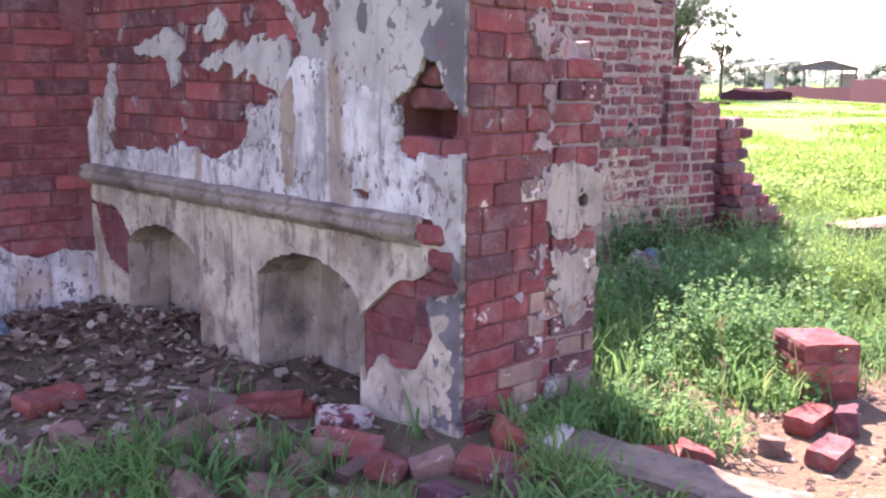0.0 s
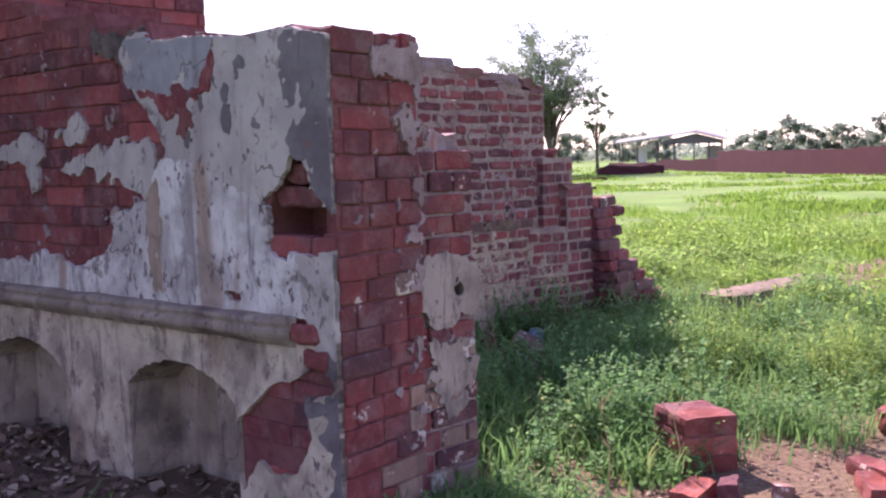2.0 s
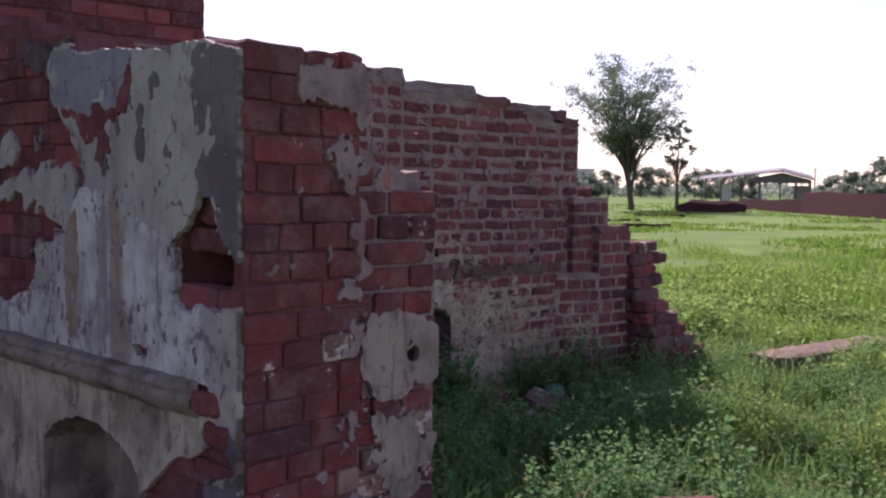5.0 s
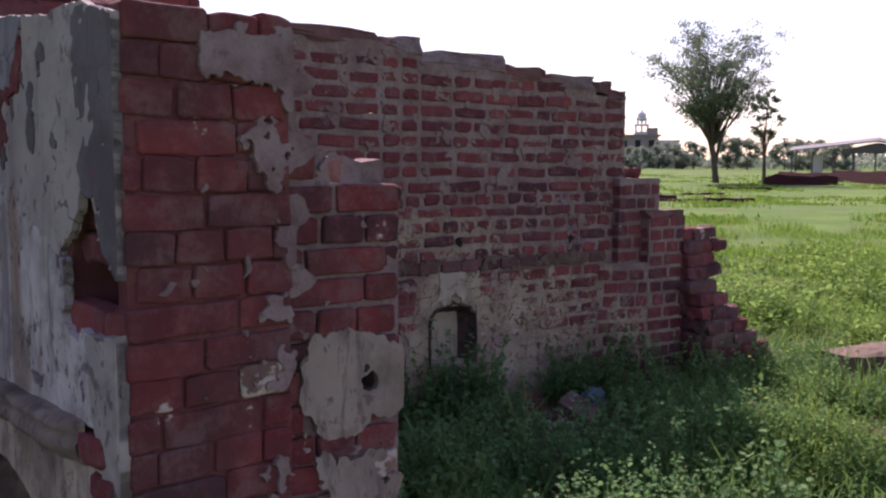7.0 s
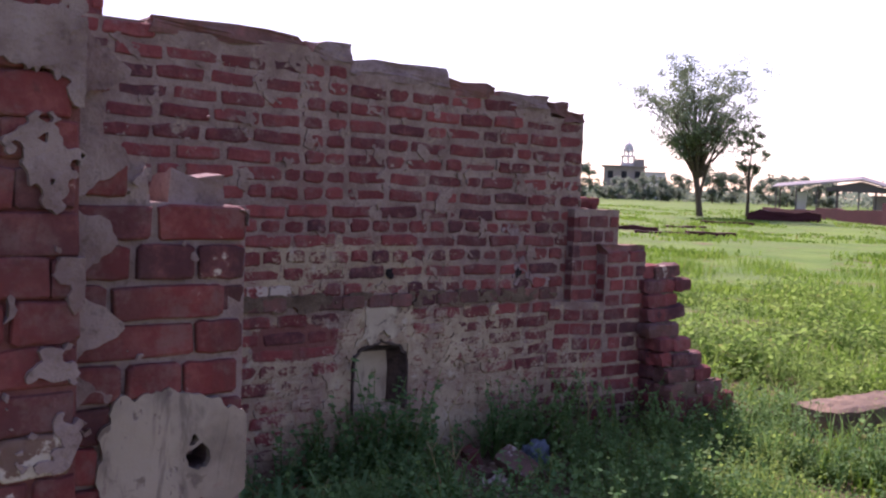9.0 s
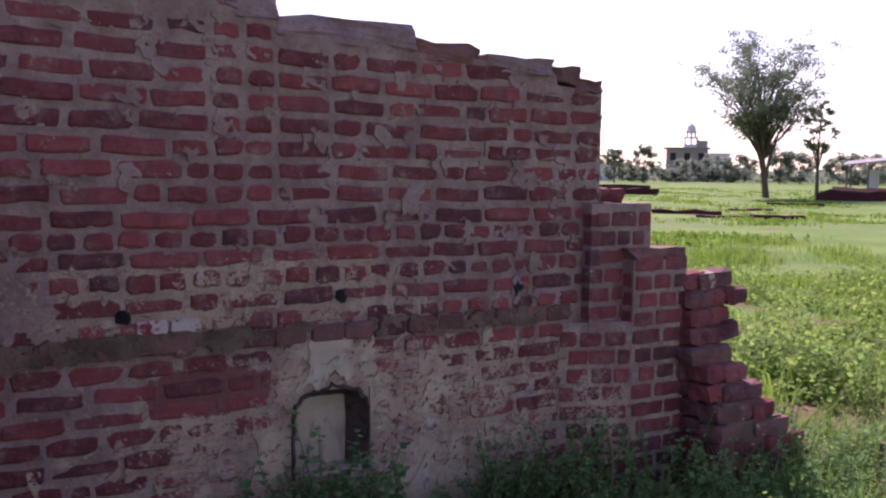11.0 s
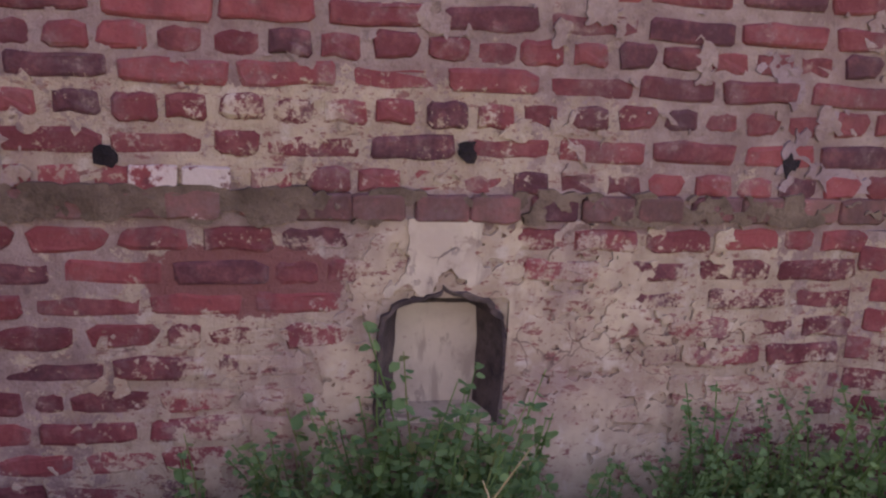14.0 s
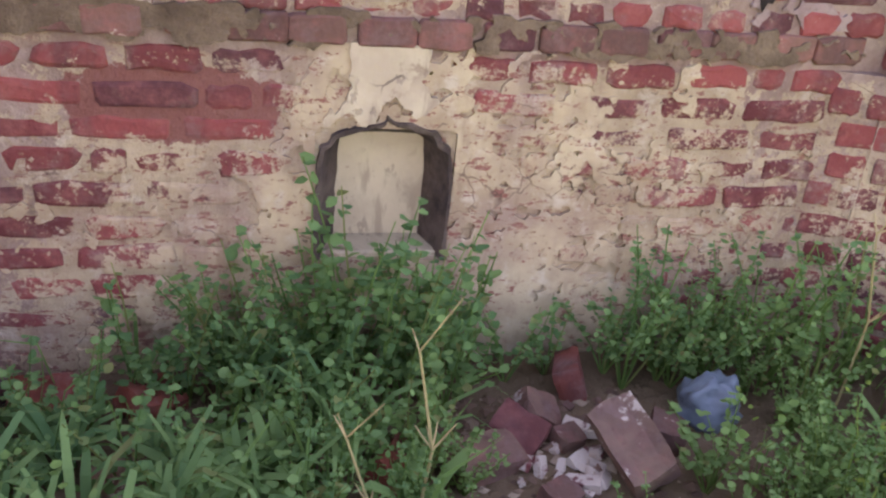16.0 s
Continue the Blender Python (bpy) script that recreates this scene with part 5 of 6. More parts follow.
while count < 185:
    x, y = random.uniform(-1.4, 2.4), -0.06 - 2.0 * random.random() ** 1.7
    gap = 0.06 if (0.14 < x < 0.52 and -0.85 < y < -0.15) or (0.52 < x < 0.78 and -0.45 < y < -0.16) else 0.55 if x < 0.14 and y > -1.0 else 1.0
    if not blocked(x, y) and random.random() < gap * (1 - 0.9 * bare(x, y)) * (0.25 + clumpy(x, y, 2.0, -0.1)):
        s = random.uniform(0.6, 1.05) * (0.6 if 0.4 < x < 1.2 and y < -0.3 else 1)
        weed(random.choice((0, 1, 2, 3, 4) if x < 0.4 else (2, 3, 2, 3, 0)), x, y, s, random.uniform(0, 6.28))
        count += 1
for x, y, s, k in ((-0.10, -0.15, 0.9, 6), (0.0, -0.21, 0.85, 5), (0.06, -0.16, 0.95, 6), (-0.06, -0.08, 1.0, 5), (0.03, -0.10, 0.85, 6), (-0.13, -0.10, 0.95, 6), (-0.02, -0.16, 0.8, 5), (-0.22, -0.12, 0.75, 5), (0.10, -0.13, 0.7, 6), (0.03, -0.14, 1.0, 1), (-0.30, -0.10, 1.15, 0), (-0.52, -0.10, 0.95, 1), (0.15, -0.14, 1.0, 0), (-0.2, -0.38, 0.8, 0), (0.0, -0.36, 0.75, 1), (0.10, -0.20, 0.9, 4), (0.26, -0.10, 0.75, 0), (0.36, -0.08, 0.6, 1), (-0.42, -0.12, 0.9, 1), (0.86, -0.16, 1.15, 2), (0.95, -0.22, 1.2, 3), (0.62, -0.09, 0.8, 3), (1.10, -0.35, 1.0, 2), (-0.6, -0.25, 0.85, 1)):
    weed(k, x, y, s, x * 40)
random.seed(29)
for i in range(34):
    x, y = random.uniform(-0.9, 1.25), random.uniform(-0.85, -0.40)
    if 0.16 < x < 0.50 and y > -0.62:
        continue
    weed(random.choice((0, 1, 4, 2)) if x < 0.5 else random.choice((2, 3, 4)), x, y, random.uniform(0.38, 0.62), random.uniform(0, 6.28))
for i in range(16):
    weed(random.choice((0, 1, 4)), random.uniform(-1.0, 0.1), random.uniform(-0.75, -0.2), random.uniform(0.45, 0.8), random.uniform(0, 6.28))
for i in range(30):
    weed(random.choice((2, 3, 3, 4)), random.uniform(-0.6, 0.5), random.uniform(-1.4, -0.98), random.uniform(0.8, 1.15), random.uniform(0, 6.28))
for i in range(26):
    weed(random.choice((2, 3, 4, 0)), random.uniform(0.50, 1.25), random.uniform(-0.95, -0.46), random.uniform(0.45, 0.75), random.uniform(0, 6.28))
p = scatter(9000, 1.8, 9, -2.5, 5, lambda x, y: clumpy(x, y, 0.9, 0.15) * (1 - bare(x, y)) * min(1, 3.5 / x) * max(0, min(1, (x - 1.8) / 1.2)))
p[:, 2] += gen.uniform(0.02, 0.28, len(p))
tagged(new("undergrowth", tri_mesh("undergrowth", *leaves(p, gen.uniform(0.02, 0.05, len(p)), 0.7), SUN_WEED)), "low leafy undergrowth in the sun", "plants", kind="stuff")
# Long grass blades close to the niche wall.
def arched(pos, length, width, droop):
    """Broad arching blades that rise, bend over and taper: nine vertices, seven triangles each."""
    k = len(pos)
    turn = gen.uniform(0, 2 * np.pi, k)
    way = np.stack([np.cos(turn), np.sin(turn), np.zeros(k)], 1)
    side = np.stack([-np.sin(turn), np.cos(turn), gen.uniform(-0.3, 0.3, k)], 1) * (width / 2)[:, None]
    ring = []
    for f, w in ((0.0, 0.35), (0.28, 0.9), (0.55, 1.0), (0.80, 0.7)):
        c = pos + way * (length * (0.25 * f + droop * f * f))[:, None] + np.array([0, 0, 1.0]) * (length * (f * 1.05 - droop * 0.75 * f ** 3))[:, None]
        ring += [c - side * w, c + side * w]
    ring.append(pos + way * (length * (0.25 + droop))[:, None] + np.array([0, 0, 1.0]) * (length * (1.0 - droop * 0.95))[:, None])
    t = np.array([[0, 1, 3], [0, 3, 2], [2, 3, 5], [2, 5, 4], [4, 5, 7], [4, 7, 6], [6, 7, 8]])[None] + (np.arange(k) * 9)[:, None, None]
    return np.stack(ring, 1).reshape(-1, 3), t.reshape(-1, 3)


def tufts(k, each, x0, x1, y0, y1, keep, size, width):
    """Arching blades in tufts of a few from one root."""
    root = np.repeat(scatter(k, x0, x1, y0, y1, keep), each, 0)
    root[:, :2] += gen.normal(0, 0.008, (len(root), 2))
    n = len(root)
    return arched(root, gen.uniform(0.55, 1.15, n) * size, gen.uniform(0.6, 1.2, n) * width, gen.uniform(0.25, 0.8, n))


tagged(new("long_grass", tri_mesh("long_grass", *tufts(46, 5, -1.0, 1.3, -0.9, -0.08, lambda x, y: clumpy(x, y, 2.6, -0.05) * (0.06 if 0.1 < x < 0.82 else 1), 0.26, 0.015), WEED)), "long dark grass blades below the niche", "grass", kind="stuff")
tagged(new("broad_grass", tri_mesh("broad_grass", *tufts(95, 6, -1.15, 0.12, -1.0, -0.25, lambda x, y: clumpy(x, y, 4.0, -0.1) * (0.5 if y > -0.4 else 1), 0.17, 0.024), WEED)), "broad-bladed grass tufts among the rubble", "grass", kind="stuff")
tagged(new("rubble_grass", tri_mesh("rubble_grass", *tufts(330, 6, -3.7, -1.35, -2.75, -1.35, lambda x, y: clumpy(x, y, 2.2, 0.02) * (0.04 if -2.08 < x < -1.66 and y < -2.1 else 1) * (0.3 if y > -1.6 and x < -2.3 and x > -3.0 else 1), 0.17, 0.010), GRASS)), "fresh green grass tufts among fallen bricks", "grass", kind="stuff")
for x, y, s in ((-0.03, -0.56, 1.35), (-0.14, -0.62, 0.95), (1.0, -0.25, 1.5), (-1.15, -2.12, 1.0), (-0.98, -2.3, 0.9)):
    rnd = random.Random(int(x * 100))
    z = lift(x, y)
    path = [(x, y, z), (x + 0.02, y + 0.01, z + 0.14 * s), (x + rnd.uniform(-0.03, 0.03), y + 0.02, z + 0.28 * s), (x + 0.03 * s, y, z + 0.36 * s)]
    bits = [tube(path, [0.0035, 0.003, 0.0022, 0.0012], 5)]
    for _ in range(5):
        b = Vector(path[rnd.choice((1, 2))])
        bits.append(tube([b, b + Vector((rnd.uniform(-0.05, 0.05), rnd.uniform(-0.03, 0.03), rnd.uniform(0.02, 0.06)))], [0.0022, 0.001], 4))
    tagged(new("dry_stalk", tri_mesh("dry_stalk", *join(bits), DRY)), "bare dry straw-coloured weed stalk", "plant", "dry stalks")

# ---- rubble ----
def loose_mesh(sx, sy, sz, material, seed, frog=False):
    bm = bmesh.new()
    bmesh.ops.create_cube(bm, size=1.0)
    bmesh.ops.subdivide_edges(bm, edges=bm.edges[:], cuts=3, use_grid_fill=True)
    for v in bm.verts:
        c = v.co.copy()
        edge = sum(abs(abs(k) - 0.5) < 1e-4 for k in c)
        w = Vector((c.x * sx, c.y * sy, c.z * sz)) * (1 - 0.035 * max(0, edge - 1))
        if frog and c.z > 0.49 and abs(c.x) < 0.3 and abs(c.y) < 0.3:
            w.z -= 0.012
        v.co = w + Vector([noise.noise(w * 22 + Vector((seed, k * 9, 0))) * 0.008 for k in range(3)])
    me = bpy.data.meshes.new("loose_brick")
    bm.to_mesh(me)
    bm.free()
    me.materials.append(material)
    return me


SIZES = [((0.22, 0.105, 0.066), BRICK_LOOSE, "whole loose red brick lying on the ground"), ((0.13, 0.105, 0.066), BRICK_LOOSE, "broken half of a red brick on the ground"), ((0.10, 0.085, 0.06), BRICK_GREY, "mortar-caked brick fragment on the ground"), ((0.19, 0.11, 0.07), BRICK_GREY, "greyish mortar-caked brick in the rubble"), ((0.20, 0.105, 0.066), BRICK_WHITE, "brick with white plaster still stuck to it"), ((0.17, 0.12, 0.10), BRICK_GAP_SHADE, "added near-black brick lump, painting a shadowed gap in the rubble")]
LOOSE = [loose_mesh(*size, mat, 3.7 * k, k == 0) for k, (size, mat, _) in enumerate(SIZES)]


def loose(k, x, y, z=None, rx=0, ry=0, rz=0, s=1.0, group="loose bricks"):
    ob = tagged(new("loose_brick", LOOSE[k]), SIZES[k][2], "brick", group)
    h = SIZES[k][0][2] / 2 * s
    ob.matrix_basis = pose(x, y, (lift(x, y) + h * 0.75 if z is None else z), rx, ry, rz) @ Matrix.Diagonal((s, s, s, 1))
    return ob


for k, x, y, rx, ry, rz, s in ((0, -3.08, -0.88, 6, 4, 20, 1), (1, -3.04, -1.40, 0, 8, 70, 1), (3, -2.83, -1.44, 60, 5, 40, 1), (0, -2.51, -1.34, 4, -3, -35, 1), (3, -2.68, -1.22, 3, 6, -38, 1.05), (3, -2.73, -1.57, 25, 8, 15, 1), (3, -2.80, -1.86, 12, 5, 60, 1.1), (2, -2.96, -1.75, 20, 30, 10, 1.2), (4, -2.36, -1.55, 8, 6, -20, 0.9), (0, -2.47, -1.74, 30, 5, -50, 1), (1, -2.45, -1.94, 10, 15, 30, 1), (1, -2.09, -2.06, 28, -8, 60, 1.05), (4, -1.96, -2.10, 10, -6, 25, 0.75), (0, -2.24, -2.16, 15, 4, -60, 1), (0, -2.23, -2.34, 12, 10, -40, 1), (1, -2.45, -2.17, 5, 9, 15, 1), (1, -1.48, -2.06, 4, 3, 20, 1), (0, -1.06, -2.40, 3, 2, 10, 0.95), (0, -1.27, -2.60, 6, 2, 12, 0.9), (0, -1.77, -2.33, 8, 5, -20, 1), (1, -1.64, -2.38, 14, 5, 40, 1), (2, -1.82, -2.62, 10, 5, 40, 1), (1, -1.72, -2.72, 3, 5, 80, 1), (2, -3.31, -1.49, 3, 5, 10, 1.3), (3, -3.2, -1.7, 3, 5, 50, 1), (2, -2.62, -1.76, 22, 5, 33, 1.1), (2, -3.12, -1.2, 12, 5, 3, 0.9), (1, -2.9, -2.05, 12, 5, 70, 1), (0, -0.66, -2.86, 3, 3, 35, 1), (0, -0.50, -2.80, 4, 3, 60, 1), (1, -1.45, -2.04, 4, 12, 30, 1), (2, -1.35, -2.45, 4, 12, 30, 0.9), (2, -1.12, -2.75, 4, 12, 70, 0.8), (2, -0.85, -2.62, 4, 12, 20, 0.8), (1, -0.99, -2.50, 82, 4, 25, 1.0)):
    loose(k, x, y, None, rx, ry, rz, s)
random.seed(37)
n = 0
while n < 28:
    x, y = random.uniform(-3.3, -1.95), random.uniform(-2.5, -1.1)
    if blocked(x, y) or bare(x, y) > 0.8 and random.random() < 0.5:
        continue
    loose(random.choice((1, 2, 2, 3, 3, 2, 0)), x, y, None, random.gauss(0, 18), random.gauss(0, 12), random.uniform(0, 180), random.uniform(0.45, 0.95), "rubble by the fireplace wall")
    n += 1
for k, x, y, rx, ry, rz, s in ((5, -0.96, -0.10, 10, 5, 10, 0.9), (5, -0.81, -0.12, 0, 15, 60, 0.8), (3, -0.88, -0.36, 15, 10, 20, 1.25), (1, -0.70, -0.13, 20, 5, 10, 1.0), (1, -0.49, -0.13, 10, 15, 40, 0.9), (2, -0.22, -0.33, 10, 20, 0, 1.0), (1, -0.03, -0.40, 30, 5, 60, 0.9), (2, 0.29, -0.24, 20, 30, 10, 0.9), (1, 0.40, -0.13, 70, 5, 70, 0.9), (3, 0.14, -0.38, 10, 5, 20, 0.85), (1, 0.23, -0.30, 35, 15, -40, 0.85), (2, 0.33, -0.33, 10, 5, 20, 0.6), (2, 0.54, -0.34, 10, 5, 60, 0.9), (2, -0.52, -0.40, 10, 5, 40, 1.1), (1, -0.88, -0.30, 14, 5, 40, 1.0), (2, -0.9, -0.6, 14, 5, 80, 1.1), (2, 0.26, -0.50, 5, 5, 30, 0.7)):
    loose(k, x, y, None, rx, ry, rz, s, "bricks below the niche")
for i in range(14):
    loose(random.choice((2, 4, 2)), random.uniform(0.18, 0.46), random.uniform(-0.48, -0.16), None, random.gauss(0, 25), random.gauss(0, 20), random.uniform(0, 180), random.uniform(0.16, 0.36), "bricks below the niche")
for i in range(11):
    loose(4, random.uniform(0.20, 0.37), random.uniform(-0.50, -0.30), None, random.gauss(0, 25), random.gauss(0, 20), random.uniform(0, 180), random.uniform(0.13, 0.30), "bricks below the niche")
# Leaning brick with pale mortar on its edge, below the niche.
ob = tagged(new("loose_brick", loose_mesh(0.185, 0.10, 0.065, BRICK_TAN, 8.1, True)), "tilted old brick with a frog, caked with pale mortar", "brick", "bricks below the niche")
ob.matrix_basis = pose(0.425, -0.42, lift(0.425, -0.42) + 0.064, 30, 20, -72)

# Fallen masonry block: three courses still bonded.
block = thing("masonry_block", -0.74, -2.22, lift(-0.74, -2.22), "fallen block of bonded red bricks, three courses high", "bricks")
for row in range(3):
    z = lift(-0.74, -2.22) + 0.03 + row * 0.075
    if row < 2:
        part("mortar_joint", add_box(bmesh.new(), -0.115, 0.115, -0.10, 0.10, -0.008, 0.008), MORTAR_DARK, block, "", pose(-0.74, -2.22, z + 0.037, 3, 2, -28))
    for j in range(2):
        child("brick", loose_mesh(0.235, 0.108, 0.068, BRICK_LOOSE, row * 5 + j), block, "", pose(-0.74 + (j - 0.5) * 0.11 * 0.47, -2.22 + (j - 0.5) * 0.11 * 0.88, z, 3, 2, -28 + row * 1.5))
for x, y, r in ((0.13, -2.64, 0.09),):
    bm = bmesh.new()
    bmesh.ops.create_icosphere(bm, subdivisions=3, radius=r)
    for v in bm.verts:
        w = v.co.copy()
        k = max(abs(w.x), abs(w.y), abs(w.z) * 1.2) / r
        v.co = w * (0.62 + 0.4 / max(k, 0.5) * 0.6) * (1 + 0.15 * noise.noise(w * 30))
    me = bpy.data.meshes.new("brick_lump")
    bm.to_mesh(me)
    bm.free()
    me.materials.append(BRICK_LOOSE)
    ob = tagged(new("brick_lump", me), "weathered rounded lump of red brick", "brick", "loose bricks")
    ob.location = (x, y, lift(x, y) + r * 0.6)


def slab(name, x0, y0, x1, y1, width, thick, material, label, seed):
    d = Vector((x1 - x0, y1 - y0, 0))
    bm = bmesh.new()
    bmesh.ops.create_grid(bm, x_segments=24, y_segments=8, size=0.5)
    bmesh.ops.solidify(bm, geom=bm.faces[:], thickness=0.5)
    for v in bm.verts:
        top_ = v.co.z > -0.1
        w = Vector((v.co.x * d.length, v.co.y * width, 0 if top_ else -thick))
        n_ = noise.noise(w * 9 + Vector((seed, 0, 0)))
        if abs(v.co.x) > 0.49 or abs(v.co.y) > 0.49:
            w.x, w.y = w.x + n_ * 0.03, w.y + n_ * 0.03
            w.z -= 0.012 if top_ else 0
        v.co = w + Vector((0, 0, 0.012 * noise.noise(w * 14) + 0.006 * noise.noise(w * 50)))
    me = bpy.data.meshes.new(name)
    bm.to_mesh(me)
    bm.free()
    me.materials.append(material)
    ob = tagged(new(name, me), label, "slab")
    x, y = (x0 + x1) / 2, (y0 + y1) / 2
    ob.matrix_basis = pose(x, y, lift(x, y) + thick * 0.75, 0, 0, math.degrees(math.atan2(d.y, d.x)))
    return ob


SLAB = plaster_material("weathered_concrete", (0.205, 0.148, 0.092), (0.14, 0.10, 0.064), (0.09, 0.075, 0.065), (0.13, 0.10, 0.075), 0.8, 0.3)
slab("concrete_slab", -1.93, -2.06, -1.76, -2.95, 0.20, 0.10, SLAB, "cracked concrete strip lying in the grass", 1)
slab("stone_slab", 2.36, -0.58, 3.78, -0.66, 0.28, 0.19, SLAB, "long weathered stone slab half sunk in grass", 2)

# Chips and shards on the fireplace floor.
m = Mat("debris_chip", 0.95)
r = m.random(True)
CHIP = m.done(m.mix(m.step(r, 0.72, 0.98), m.mix(r, (0.082, 0.048, 0.032), (0.20, 0.122, 0.080)), (0.34, 0.265, 0.18)), m.noise(60), 0.4, 0.004)
cv, ct = [], []
random.seed(31)
for i in range(3700):
    x, y = random.uniform(-3.7, -2.0), random.uniform(-2.3, 0.48)
    along, deep = -(y + 1.97) * 1.006, x + 2.17 + (y + 1.97) * 0.111
    if deep > -0.005 and not (deep < 0.17 and any(abs(along - c) < half - 0.02 for c, half, _, _ in NICHES)) or random.random() > 0.3 + 0.7 * min(1, (y + 1.9) / 1.2) or (y < -1.3 and random.random() < 0.4):
        continue
    z, s = lift(x, y) + random.uniform(-0.004, 0.022 + 0.03 * (y > -0.3)), 0.008 + 0.030 * random.random() ** 2.2
    e = Euler((random.gauss(0, 0.35), random.gauss(0, 0.35), random.uniform(0, 6.28))).to_matrix()
    o = len(cv)
    ring = [Vector((s * random.uniform(0.7, 1.5) * math.cos(q), s * random.uniform(0.5, 1.0) * math.sin(q), 0)) for q in (0.3, 1.6, 2.7, 3.9, 5.2)]
    for dz in (s * 0.14 * random.random() + 0.002, -0.004):
        cv += [tuple(Vector((x, y, z)) + e @ (w + Vector((0, 0, dz)))) for w in ring]
    ct += [(o, o + 1, o + 2), (o, o + 2, o + 3), (o, o + 3, o + 4)]
    for a in range(5):
        b = (a + 1) % 5
        ct += [(o + a, o + 5 + a, o + 5 + b), (o + a, o + 5 + b, o + b)]
tagged(new("floor_debris", tri_mesh("floor_debris", cv, ct, CHIP)), "brick chips, plaster flakes and dry leaves on the earth floor", "debris", kind="stuff")
cv, ct = [], []
for i in range(1500):
    z0 = random.random() < 0.35
    x, y = (random.uniform(0.08, 0.55), random.uniform(-0.65, -0.15)) if z0 else (random.uniform(-1.9, -0.3), random.uniform(-2.95, -2.2))
    z, s = lift(x, y), 0.004 + 0.018 * random.random() ** 2.2
    o = len(cv)
    for k in range(6):
        w = Vector(((1, 0, 0), (-1, 0, 0), (0, 1, 0), (0, -1, 0), (0, 0, 1), (0, 0, -1))[k]) * s * random.uniform(0.6, 1.3)
        cv.append((x + w.x, y + w.y, z + w.z * 0.4 + s * 0.12))
    ct += [(o + a, o + b, o + c) for a, b, c in ((0, 2, 4), (2, 1, 4), (1, 3, 4), (3, 0, 4), (2, 0, 5), (1, 2, 5), (3, 1, 5), (0, 3, 5))]
tagged(new("gravel", tri_mesh("gravel", cv, ct, CHIP)), "scattered stones and lime crumbs on bare earth", "gravel", kind="stuff")

# Plastic bag.
m = Mat("blue_plastic", 0.35)
BAG = m.done(m.mix(m.noise(20), (0.085, 0.118, 0.14), (0.165, 0.21, 0.24)), m.noise(30), 0.3, 0.01)
for x, y, sx, sz, name, label in ((0.665, -0.27, 0.068, 0.062, "plastic_bag", "crumpled pale blue plastic bag in the weeds"), (-0.28, -0.22, 0.03, 0.03, "plastic_scrap", "scrap of blue plastic in the weeds"), (-3.02, 0.12, 0.06, 0.05, "cloth_scrap", "dark blue rag on the debris")):
    bm = bmesh.new()
    bmesh.ops.create_icosphere(bm, subdivisions=4, radius=1.0)
    for v in bm.verts:
        w = v.co.copy()
        k = 1 + 0.45 * noise.noise(w * 1.6 + Vector((x * 9, 0, 0))) + 0.32 * abs(noise.noise(w * 3.1)) - 0.16 * abs(noise.noise(w * 7.5))
        v.co = Vector((w.x * sx, w.y * sx * 0.8, max(w.z, -0.6) * sz)) * k
    me = bpy.data.meshes.new(name)
    bm.to_mesh(me)
    bm.free()
    for f in me.polygons:
        f.use_smooth = True
    me.materials.append(BAG)
    ob = tagged(new(name, me), label, "litter")
    ob.location = (x, y, lift(x, y) + sz * 0.6)


